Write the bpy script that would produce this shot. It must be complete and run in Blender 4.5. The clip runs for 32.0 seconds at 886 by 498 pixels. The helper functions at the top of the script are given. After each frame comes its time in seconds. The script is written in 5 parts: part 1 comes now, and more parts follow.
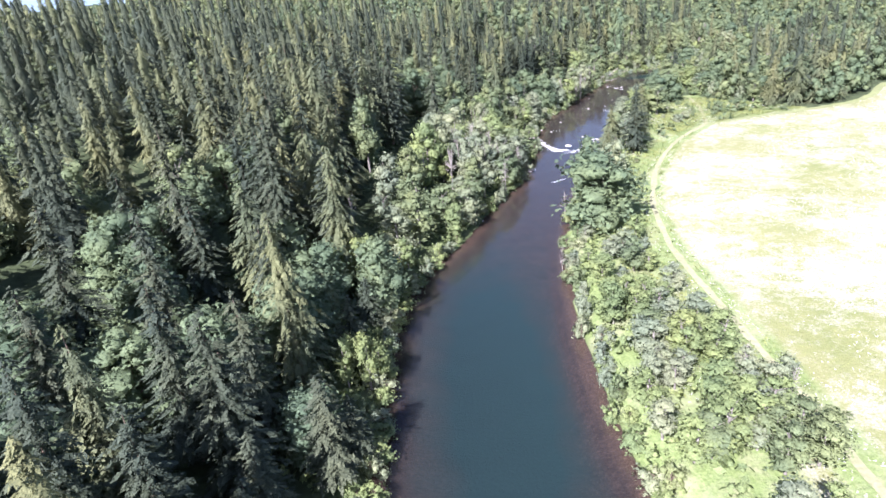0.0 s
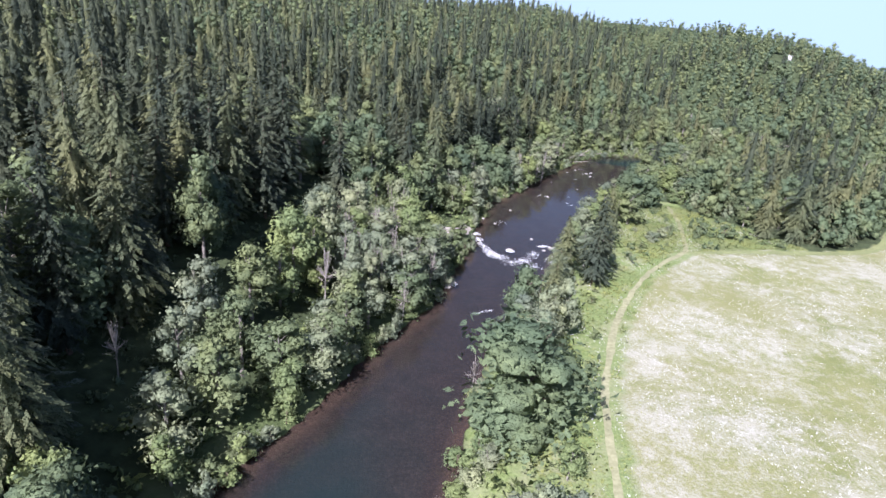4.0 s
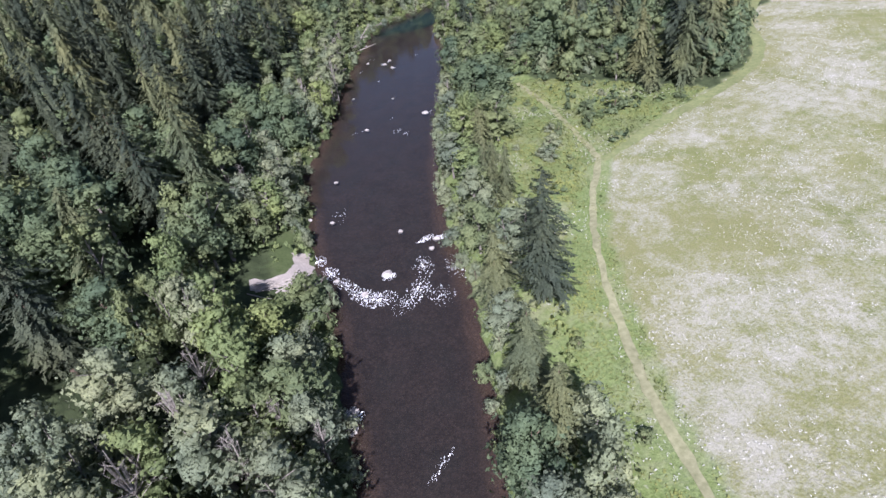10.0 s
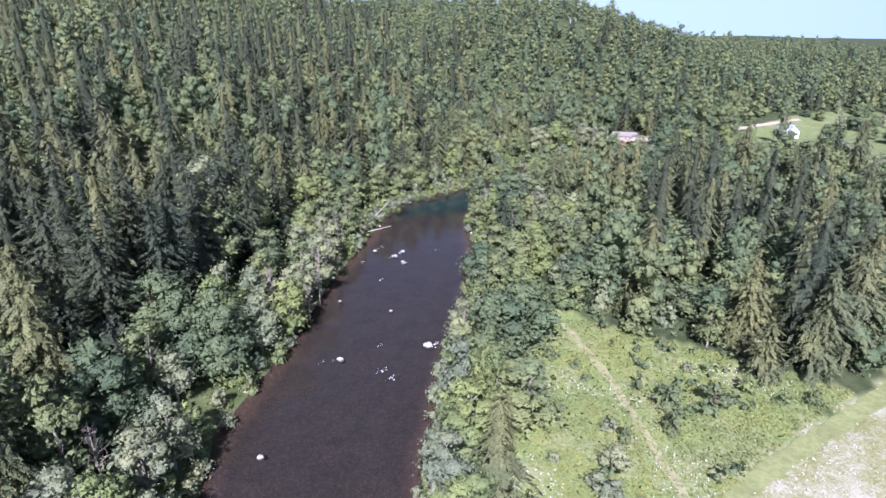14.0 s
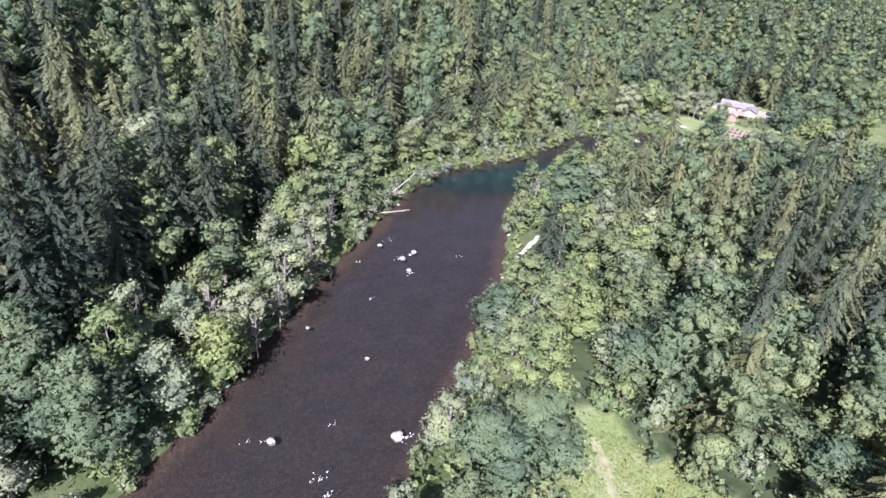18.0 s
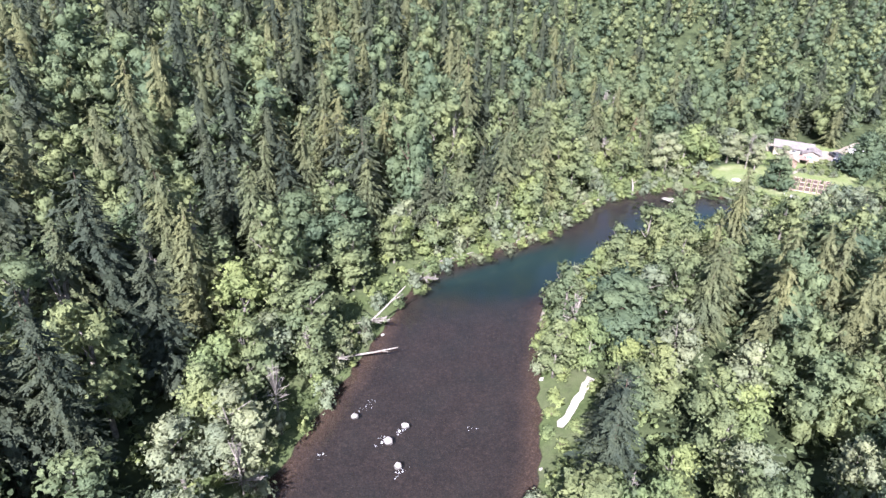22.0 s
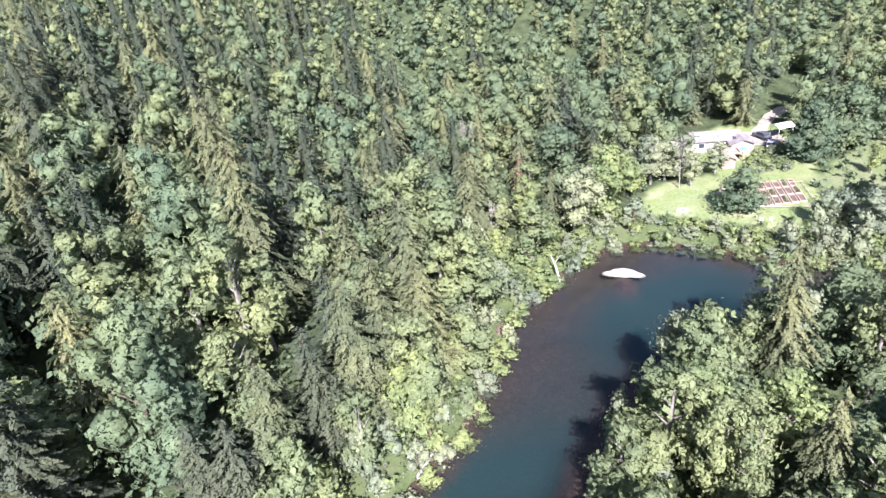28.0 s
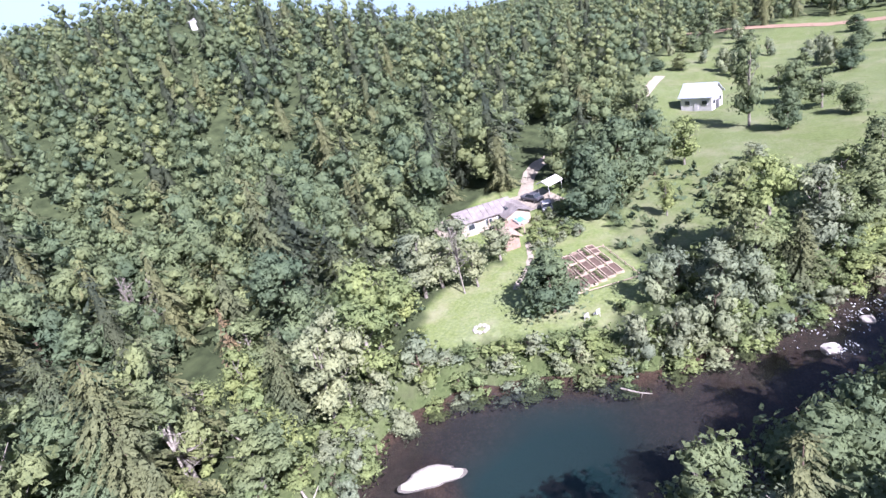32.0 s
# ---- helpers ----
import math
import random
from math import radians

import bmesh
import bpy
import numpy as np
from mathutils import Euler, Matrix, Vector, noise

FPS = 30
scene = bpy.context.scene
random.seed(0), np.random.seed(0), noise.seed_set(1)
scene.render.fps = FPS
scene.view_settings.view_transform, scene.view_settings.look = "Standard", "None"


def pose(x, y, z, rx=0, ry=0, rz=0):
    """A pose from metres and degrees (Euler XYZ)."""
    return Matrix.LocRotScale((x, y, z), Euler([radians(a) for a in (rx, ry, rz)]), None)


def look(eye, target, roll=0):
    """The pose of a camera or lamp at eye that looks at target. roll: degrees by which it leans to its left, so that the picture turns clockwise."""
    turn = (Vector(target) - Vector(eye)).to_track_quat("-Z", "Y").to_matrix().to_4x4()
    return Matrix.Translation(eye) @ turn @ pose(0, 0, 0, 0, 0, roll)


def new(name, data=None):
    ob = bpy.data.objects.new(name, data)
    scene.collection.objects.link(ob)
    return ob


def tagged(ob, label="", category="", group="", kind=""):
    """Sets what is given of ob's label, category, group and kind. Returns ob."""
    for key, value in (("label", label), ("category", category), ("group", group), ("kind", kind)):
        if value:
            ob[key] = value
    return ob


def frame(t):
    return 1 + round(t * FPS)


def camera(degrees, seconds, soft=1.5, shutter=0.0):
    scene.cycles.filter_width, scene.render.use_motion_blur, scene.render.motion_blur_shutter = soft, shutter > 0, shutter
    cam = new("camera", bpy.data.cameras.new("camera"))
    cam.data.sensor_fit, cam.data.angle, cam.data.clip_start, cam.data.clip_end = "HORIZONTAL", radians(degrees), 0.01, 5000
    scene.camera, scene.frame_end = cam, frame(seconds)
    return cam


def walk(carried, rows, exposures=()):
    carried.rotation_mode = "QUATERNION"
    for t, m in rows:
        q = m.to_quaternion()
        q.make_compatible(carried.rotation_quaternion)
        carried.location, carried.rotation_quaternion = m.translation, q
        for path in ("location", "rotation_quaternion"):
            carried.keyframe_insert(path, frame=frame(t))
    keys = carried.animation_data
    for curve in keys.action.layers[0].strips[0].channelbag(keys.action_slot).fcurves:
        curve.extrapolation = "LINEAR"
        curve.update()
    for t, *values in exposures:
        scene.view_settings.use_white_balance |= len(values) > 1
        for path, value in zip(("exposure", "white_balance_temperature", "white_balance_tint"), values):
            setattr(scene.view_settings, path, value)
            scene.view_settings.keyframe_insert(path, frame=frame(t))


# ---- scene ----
# ---- camera ----
cam = camera(73.5, 32.0, 1.5)
ROWS = [
    (0.0, -0.27, 1.15, 53.29, 2.32, -24.03, 6.21),
    (0.5, 1.12, 7.92, 53.49, 2.84, -24.59, 3.95),
    (1.0, 2.69, 14.64, 53.65, 3.25, -24.66, 0.59),
    (1.5, 5.23, 22.31, 52.84, 2.05, -23.32, 3.35),
    (2.0, 6.85, 30.20, 52.97, 0.09, -24.22, 2.77),
    (2.5, 8.56, 36.53, 52.65, -0.28, -25.16, 0.29),
    (3.0, 10.28, 42.35, 53.07, 0.66, -25.07, -2.71),
    (3.5, 12.51, 48.78, 53.33, -0.59, -23.91, -2.70),
    (4.0, 14.61, 54.97, 53.49, -2.21, -21.21, -5.07),
    (4.5, 16.32, 61.94, 53.18, -3.94, -20.23, -8.79),
    (6.5, 17.47, 86.63, 54.17, -10.22, -19.57, -11.26),
    (7.0, 16.46, 91.47, 54.35, -13.32, -20.50, -8.26),
    (7.5, 14.05, 97.36, 55.08, -17.21, -26.90, 3.40),
    (8.0, 12.90, 101.93, 55.67, -20.41, -30.00, 7.14),
    (8.5, 12.41, 106.78, 56.64, -22.79, -31.91, 7.80),
    (9.0, 12.34, 111.06, 57.31, -22.24, -35.84, 8.92),
    (9.5, 13.47, 116.13, 57.97, -21.90, -38.49, 10.51),
    (10.0, 15.73, 122.11, 58.41, -23.33, -36.16, 9.46),
    (10.5, 17.73, 128.82, 57.51, -23.60, -31.51, 9.28),
    (11.0, 20.32, 134.30, 56.85, -22.22, -29.03, 10.01),
    (11.5, 23.57, 139.69, 56.40, -22.12, -27.73, 10.09),
    (12.0, 27.27, 145.20, 55.43, -21.88, -28.83, 9.48),
    (12.5, 30.40, 149.94, 54.46, -21.72, -27.21, 8.36),
    (13.0, 34.24, 154.65, 53.91, -21.23, -24.96, 7.39),
    (13.5, 36.63, 159.32, 53.34, -22.60, -22.94, 4.17),
    (14.0, 39.67, 164.22, 53.33, -22.39, -21.82, 0.38),
    (14.5, 43.11, 168.41, 53.43, -21.76, -19.78, -1.02),
    (16.5, 55.46, 185.73, 56.14, -17.57, -28.00, -1.21),
    (17.0, 57.60, 189.46, 56.55, -16.68, -28.02, -3.41),
    (17.5, 59.06, 193.77, 57.46, -16.38, -29.82, -6.10),
    (18.0, 60.39, 197.77, 57.67, -15.84, -30.89, -5.63),
    (18.5, 61.13, 201.41, 57.80, -16.27, -33.85, -6.38),
    (19.0, 62.20, 205.82, 57.90, -17.00, -36.12, -8.69),
    (19.5, 63.24, 210.98, 57.50, -15.98, -35.04, -10.29),
    (20.0, 64.15, 216.08, 57.24, -15.88, -34.82, -7.54),
    (20.5, 65.28, 221.11, 56.25, -17.10, -34.20, -3.17),
    (21.0, 66.73, 226.65, 55.94, -17.86, -35.03, -2.81),
    (21.5, 68.67, 231.48, 55.67, -16.62, -29.21, -4.90),
    (22.0, 70.45, 236.05, 55.22, -15.12, -28.53, -2.21),
    (22.5, 72.33, 240.45, 55.08, -14.89, -28.91, -0.60),
    (23.0, 73.94, 244.71, 55.26, -14.14, -28.97, 2.64),
    (23.5, 76.36, 249.17, 56.04, -13.56, -29.90, 6.13),
    (24.0, 77.79, 255.50, 57.16, -16.07, -27.76, 4.46),
    (24.5, 79.46, 260.28, 57.52, -18.19, -29.14, 3.83),
    (25.0, 81.09, 265.41, 57.70, -18.83, -31.57, 3.74),
    (25.5, 83.04, 270.13, 57.15, -19.94, -31.54, 5.01),
    (27.5, 91.83, 290.16, 49.25, -28.25, -27.00, 6.22),
    (28.0, 95.50, 294.25, 48.11, -29.97, -27.60, 7.31),
    (28.5, 99.85, 297.58, 48.04, -31.35, -26.48, 8.72),
    (29.0, 103.45, 301.15, 47.87, -33.05, -26.92, 9.91),
    (29.5, 108.30, 304.36, 47.16, -34.43, -26.14, 11.52),
    (30.0, 112.21, 307.26, 45.88, -37.08, -24.74, 13.06),
    (30.5, 116.09, 311.74, 43.35, -41.94, -24.25, 12.31),
    (31.0, 119.67, 314.52, 41.27, -46.37, -24.29, 16.02),
    (31.5, 123.48, 316.73, 39.65, -50.31, -23.05, 16.08),
    (32.0, 127.18, 318.34, 38.15, -53.65, -22.54, 13.27),
]
walk(cam, [(t, pose(x, y, z, 90 + pitch, 0, yaw) @ pose(0, 0, 0, 0, 0, -roll)) for t, x, y, z, yaw, pitch, roll in ROWS],
     [(0.0, 2.15, 5700, 28), (2.0, 1.98, 5700, 28), (4.0, 1.5, 5700, 27), (7.0, 1.15, 5750, 27), (9.0, 1.05, 5750, 26), (11.0, 1.2, 5600, 27), (13.0, 1.36, 5600, 30), (14.0, 1.52, 5600, 31), (17.0, 1.52, 5600, 29), (19.0, 1.88, 5700, 27), (25.0, 2.0, 5850, 25), (28.3, 2.1, 5800, 27), (29.5, 1.88, 5750, 29), (32.0, 1.75, 5700, 31)])

# ---- world and sun ----
SUN_AZ, SUN_EL = 208.0, 43.0   # degrees: clockwise from +y, above the horizon
world = bpy.data.worlds.new("sky")
scene.world = world
world.use_nodes = True
wn, wl = world.node_tree.nodes, world.node_tree.links
sky = wn.new("ShaderNodeTexSky")
sky.sky_type, sky.sun_disc = "NISHITA", False
sky.sun_elevation, sky.sun_rotation = radians(SUN_EL), radians(SUN_AZ)
sky.air_density, sky.dust_density = 1.0, 1.2
co, sp, mx, cb = wn.new("ShaderNodeTexCoord"), wn.new("ShaderNodeSeparateXYZ"), wn.new("ShaderNodeMath"), wn.new("ShaderNodeCombineXYZ")
mx.operation, mx.inputs[1].default_value = "MAXIMUM", 0.12   # haze holds the lowest sky at one tone
wl.new(co.outputs["Generated"], sp.inputs[0])
wl.new(sp.outputs["Z"], mx.inputs[0])
wl.new(sp.outputs["X"], cb.inputs["X"])
wl.new(sp.outputs["Y"], cb.inputs["Y"])
wl.new(mx.outputs[0], cb.inputs["Z"])
wl.new(cb.outputs[0], sky.inputs["Vector"])
wl.new(sky.outputs[0], wn["Background"].inputs["Color"])
wn["Background"].inputs["Strength"].default_value = 0.058
sun = new("sun", bpy.data.lights.new("sun", "SUN"))
sun.data.energy, sun.data.angle, sun.data.color = 5.0, radians(0.6), (1.0, 0.96, 0.90)
saz, sel = radians(SUN_AZ), radians(SUN_EL)
sun.matrix_world = look((0, 0, 100), (-100 * math.sin(saz) * math.cos(sel), -100 * math.cos(saz) * math.cos(sel), 100 - 100 * math.sin(sel)))


# ---- materials ----
def material(name, build, rough=0.8, spec=0.3):
    """A Principled material; build(nodes, links, bsdf) wires its colour."""
    m = bpy.data.materials.new(name)
    m.use_nodes = True
    n, l = m.node_tree.nodes, m.node_tree.links
    b = n["Principled BSDF"]
    b.inputs["Roughness"].default_value = rough
    b.inputs["Specular IOR Level"].default_value = spec
    build(n, l, b)
    return m


def place(n, l):
    return n.new("ShaderNodeNewGeometry").outputs["Position"]


def nz(n, l, vec, scale, detail=3.0, rough=0.55):
    t = n.new("ShaderNodeTexNoise")
    t.inputs["Scale"].default_value, t.inputs["Detail"].default_value, t.inputs["Roughness"].default_value = scale, detail, rough
    l.new(vec, t.inputs["Vector"])
    return t.outputs["Fac"]


def ramp(n, l, fac, stops):
    r = n.new("ShaderNodeValToRGB")
    e = r.color_ramp.elements
    while len(e) < len(stops):
        e.new(0.5)
    for k, (p, c) in zip(e, stops):
        k.position, k.color = p, (*c, 1)
    l.new(fac, r.inputs[0])
    return r.outputs[0]


def mix(n, l, fac, a, b, kind="MIX"):
    m = n.new("ShaderNodeMix")
    m.data_type, m.blend_type = "RGBA", kind
    for sock, v in ((m.inputs[0], fac), (m.inputs[6], a), (m.inputs[7], b)):
        if isinstance(v, (int, float)):
            sock.default_value = v
        elif isinstance(v, tuple):
            sock.default_value = (*v, 1)
        else:
            l.new(v, sock)
    return m.outputs[2]


def bump(n, l, b, h, strength, dist):
    t = n.new("ShaderNodeBump")
    t.inputs["Strength"].default_value, t.inputs["Distance"].default_value = strength, dist
    l.new(h, t.inputs["Height"])
    l.new(t.outputs[0], b.inputs["Normal"])


def rgb_attr(n, l, name):
    a = n.new("ShaderNodeAttribute")
    a.attribute_name = name
    s = n.new("ShaderNodeSeparateColor")
    l.new(a.outputs["Color"], s.inputs[0])
    return s.outputs


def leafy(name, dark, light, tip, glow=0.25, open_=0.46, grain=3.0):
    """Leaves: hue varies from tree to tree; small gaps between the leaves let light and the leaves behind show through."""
    def build(n, l, b):
        info, geo = n.new("ShaderNodeObjectInfo"), n.new("ShaderNodeNewGeometry")
        c = mix(n, l, mix(n, l, 0.62, geo.outputs["Random Per Island"], (0.5, 0.5, 0.5)), dark, light)
        c2 = mix(n, l, info.outputs["Random"], c, tip)
        half = mix(n, l, 0.5, c, c2)
        pos = geo.outputs["Position"]
        leaf = nz(n, l, pos, grain * 1.3, 3.0, 0.65)          # single leaves within a spray; dark noise paints the shaded gaps between them
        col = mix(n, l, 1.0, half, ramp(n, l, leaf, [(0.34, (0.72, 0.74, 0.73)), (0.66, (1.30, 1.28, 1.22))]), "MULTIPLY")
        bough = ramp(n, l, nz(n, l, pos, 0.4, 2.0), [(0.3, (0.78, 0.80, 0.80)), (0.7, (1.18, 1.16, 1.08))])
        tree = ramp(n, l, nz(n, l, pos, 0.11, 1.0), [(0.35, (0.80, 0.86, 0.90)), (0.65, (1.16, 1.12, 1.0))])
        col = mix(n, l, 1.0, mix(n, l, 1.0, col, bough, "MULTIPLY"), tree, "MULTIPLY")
        l.new(col, b.inputs["Base Color"])
        bump(n, l, b, leaf, 0.3, 0.12)
        tr, ms = n.new("ShaderNodeBsdfTranslucent"), n.new("ShaderNodeMixShader")
        l.new(mix(n, l, 0.4, col, (0.15, 0.18, 0.08)), tr.inputs["Color"])
        ms.inputs[0].default_value = glow
        l.new(b.outputs[0], ms.inputs[1])
        l.new(tr.outputs[0], ms.inputs[2])
        gap, clear, cut = nz(n, l, pos, grain, 2.0, 0.6), n.new("ShaderNodeBsdfTransparent"), n.new("ShaderNodeMixShader")
        l.new(ramp(n, l, gap, [(open_, (0, 0, 0)), (open_ + 0.02, (1, 1, 1))]), cut.inputs[0])
        l.new(clear.outputs[0], cut.inputs[1])
        l.new(ms.outputs[0], cut.inputs[2])
        l.new(cut.outputs[0], n["Material Output"].inputs["Surface"])
    return material(name, build, 0.72, 0.14)


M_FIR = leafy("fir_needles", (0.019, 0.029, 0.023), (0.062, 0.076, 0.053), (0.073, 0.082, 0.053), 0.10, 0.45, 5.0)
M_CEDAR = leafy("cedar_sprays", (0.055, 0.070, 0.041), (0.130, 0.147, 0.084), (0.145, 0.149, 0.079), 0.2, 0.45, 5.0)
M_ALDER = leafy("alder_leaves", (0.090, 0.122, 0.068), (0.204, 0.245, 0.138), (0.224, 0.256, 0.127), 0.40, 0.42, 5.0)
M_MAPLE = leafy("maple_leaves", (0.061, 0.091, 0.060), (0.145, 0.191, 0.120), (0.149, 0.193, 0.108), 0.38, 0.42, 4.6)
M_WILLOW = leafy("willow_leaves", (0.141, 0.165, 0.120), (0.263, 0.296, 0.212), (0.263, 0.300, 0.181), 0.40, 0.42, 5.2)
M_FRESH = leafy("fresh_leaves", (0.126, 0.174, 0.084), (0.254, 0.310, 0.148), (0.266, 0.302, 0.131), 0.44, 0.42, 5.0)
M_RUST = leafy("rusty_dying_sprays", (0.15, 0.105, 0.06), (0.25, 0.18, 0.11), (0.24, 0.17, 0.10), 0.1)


def bark(name, a, b_):
    def build(n, l, b):
        p = place(n, l)
        l.new(ramp(n, l, nz(n, l, p, 3.0, 4), [(0.3, a), (0.7, b_)]), b.inputs["Base Color"])
        bump(n, l, b, nz(n, l, p, 9.0), 0.6, 0.05)
    return material(name, build, 0.9, 0.2)


M_BARK = bark("brown_bark", (0.06, 0.045, 0.035), (0.16, 0.12, 0.09))
M_PALE = bark("pale_bark", (0.10, 0.09, 0.075), (0.26, 0.24, 0.21))
M_DEAD = bark("bleached_wood", (0.15, 0.135, 0.115), (0.36, 0.33, 0.29))


def ground_build(n, l, b):
    p = place(n, l)
    r, g, bl = rgb_attr(n, l, "cover")[:3]       # meadow, lush bank, wood floor
    z = n.new("ShaderNodeSeparateXYZ")
    l.new(p, z.inputs[0])
    fine, mid, wide = nz(n, l, p, 2.2, 5, 0.7), nz(n, l, p, 0.35, 4, 0.6), nz(n, l, p, 0.045, 3)
    grass = mix(n, l, ramp(n, l, mid, [(0.35, (0, 0, 0)), (0.65, (1, 1, 1))]), (0.125, 0.138, 0.050), (0.200, 0.195, 0.086))
    grass = mix(n, l, ramp(n, l, wide, [(0.4, (0, 0, 0)), (0.62, (1, 1, 1))]), grass, (0.215, 0.202, 0.100))
    # white bloom gathers in drifts and clumps
    drift = ramp(n, l, nz(n, l, p, 0.05, 4, 0.6), [(0.36, (0.0, 0.0, 0.0)), (0.64, (1, 1, 1))])
    clump = mix(n, l, 0.6, nz(n, l, p, 0.42, 4, 0.7), nz(n, l, p, 2.6, 6, 0.85))
    patch = mix(n, l, 0.12, clump, drift)
    bloom = ramp(n, l, patch, [(0.455, (0, 0, 0)), (0.605, (1, 1, 1))])
    meadow = mix(n, l, bloom, mix(n, l, fine, grass, (0.136, 0.153, 0.056)), (0.305, 0.300, 0.242))
    straw = ramp(n, l, nz(n, l, p, 0.16, 5, 0.7), [(0.48, (0, 0, 0)), (0.66, (1, 1, 1))])
    lush = mix(n, l, ramp(n, l, fine, [(0.35, (0, 0, 0)), (0.65, (1, 1, 1))]), (0.085, 0.125, 0.035), (0.175, 0.225, 0.080))
    lush = mix(n, l, mix(n, l, 0.6, (0, 0, 0), straw), lush, (0.25, 0.245, 0.15))
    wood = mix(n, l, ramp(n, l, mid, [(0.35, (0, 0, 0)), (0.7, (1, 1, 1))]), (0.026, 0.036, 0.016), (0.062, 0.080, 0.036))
    stony = ramp(n, l, nz(n, l, p, 4.5, 4, 0.75), [(0.4, (0, 0, 0)), (0.68, (1, 1, 1))])
    shallow = n.new("ShaderNodeMapRange")
    shallow.inputs["From Min"].default_value, shallow.inputs["From Max"].default_value = -0.95, -0.35
    l.new(z.outputs["Z"], shallow.inputs["Value"])
    bed = mix(n, l, shallow.outputs[0], mix(n, l, mix(n, l, 0.5, stony, mid), (0.018, 0.015, 0.015), (0.120, 0.088, 0.070)), mix(n, l, stony, (0.085, 0.052, 0.036), (0.20, 0.135, 0.095)))
    cell = n.new("ShaderNodeTexVoronoi")
    cell.inputs["Scale"].default_value = 1.3
    l.new(p, cell.inputs["Vector"])
    bed = mix(n, l, 0.28, bed, mix(n, l, 1.0, bed, ramp(n, l, cell.outputs["Distance"], [(0.05, (1.6, 1.5, 1.4)), (0.6, (0.5, 0.5, 0.5))]), "MULTIPLY"))
    # deep bed turns blue-green: the water's absorption of light, put into the bed colour
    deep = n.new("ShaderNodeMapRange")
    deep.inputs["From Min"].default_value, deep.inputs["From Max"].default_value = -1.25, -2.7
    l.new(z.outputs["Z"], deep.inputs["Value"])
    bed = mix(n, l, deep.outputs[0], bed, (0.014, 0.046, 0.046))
    c = mix(n, l, r, lush, meadow)
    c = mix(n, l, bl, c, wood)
    wet = n.new("ShaderNodeMapRange")
    wet.inputs["From Min"].default_value, wet.inputs["From Max"].default_value = 0.03, -0.08
    l.new(z.outputs["Z"], wet.inputs["Value"])
    bedm = n.new("ShaderNodeMath")
    bedm.operation = "MULTIPLY"
    l.new(wet.outputs[0], bedm.inputs[0])
    l.new(g, bedm.inputs[1])
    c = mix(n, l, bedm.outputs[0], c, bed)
    l.new(c, b.inputs["Base Color"])
    bump(n, l, b, fine, 0.7, 0.25)


M_GROUND = material("river_valley_ground", ground_build, 0.95, 0.15)


def water_build(n, l, b):
    p = place(n, l)
    rip = nz(n, l, p, 1.6, 4, 0.6)
    slow = nz(n, l, p, 0.35, 2)
    bp = n.new("ShaderNodeBump")
    bp.inputs["Strength"].default_value, bp.inputs["Distance"].default_value = 0.13, 0.12
    l.new(mix(n, l, 0.5, rip, slow), bp.inputs["Height"])
    glossy, clear, ms, fr = n.new("ShaderNodeBsdfGlossy"), n.new("ShaderNodeBsdfTransparent"), n.new("ShaderNodeMixShader"), n.new("ShaderNodeFresnel")
    glossy.inputs["Roughness"].default_value = 0.07
    clear.inputs["Color"].default_value = (0.66, 0.665, 0.675, 1)
    fr.inputs["IOR"].default_value = 1.33
    l.new(bp.outputs[0], glossy.inputs["Normal"])
    l.new(bp.outputs[0], fr.inputs["Normal"])
    l.new(fr.outputs[0], ms.inputs[0])
    silt, body = n.new("ShaderNodeBsdfDiffuse"), n.new("ShaderNodeMixShader")
    silt.inputs["Color"].default_value, body.inputs[0].default_value = (0.15, 0.155, 0.15, 1), 0.03     # fine silt in the water
    l.new(clear.outputs[0], body.inputs[1])
    l.new(silt.outputs[0], body.inputs[2])
    l.new(body.outputs[0], ms.inputs[1])
    l.new(glossy.outputs[0], ms.inputs[2])
    l.new(ms.outputs[0], n["Material Output"].inputs["Surface"])
    n.remove(b)


M_WATER = material("clear_brown_water", water_build)


def plain(name, a, b_, scale=2.0, rough=0.85, bumpy=0.3, metal=0.0):
    def build(n, l, b):
        p = place(n, l)
        f = nz(n, l, p, scale, 5, 0.65)
        w = nz(n, l, p, scale * 0.15, 2)
        c = mix(n, l, ramp(n, l, f, [(0.3, (0, 0, 0)), (0.7, (1, 1, 1))]), a, b_)
        l.new(mix(n, l, 0.35, c, mix(n, l, 1.0, c, ramp(n, l, w, [(0.3, (0.5, 0.5, 0.5)), (0.7, (1.2, 1.2, 1.2))]), "MULTIPLY")), b.inputs["Base Color"])
        b.inputs["Metallic"].default_value = metal
        if bumpy:
            bump(n, l, b, f, bumpy, 0.05)
    return material(name, build, rough)


M_PATH = plain("trodden_earth", (0.155, 0.160, 0.080), (0.275, 0.268, 0.155), 1.2)
M_MOWN = plain("mown_grass", (0.12, 0.145, 0.055), (0.20, 0.215, 0.095), 1.4)
M_SAND = plain("pale_sand", (0.33, 0.30, 0.25), (0.50, 0.46, 0.41), 3.0)
M_ROCK = plain("river_rock", (0.22, 0.20, 0.18), (0.48, 0.45, 0.41), 2.0)
M_FOAM = plain("white_water", (0.70, 0.72, 0.73), (0.90, 0.91, 0.92), 4.0, 0.5)
M_ROOF = plain("weathered_metal_roof", (0.15, 0.132, 0.125), (0.27, 0.247, 0.238), 0.9, 0.65, 0.1, 0.1)
M_BARNROOF = plain("pale_blue_metal_roof", (0.36, 0.40, 0.46), (0.48, 0.52, 0.56), 1.0, 0.4, 0.05, 0.3)
M_WALL = plain("faded_wood_wall", (0.30, 0.25, 0.20), (0.44, 0.38, 0.32), 2.0)
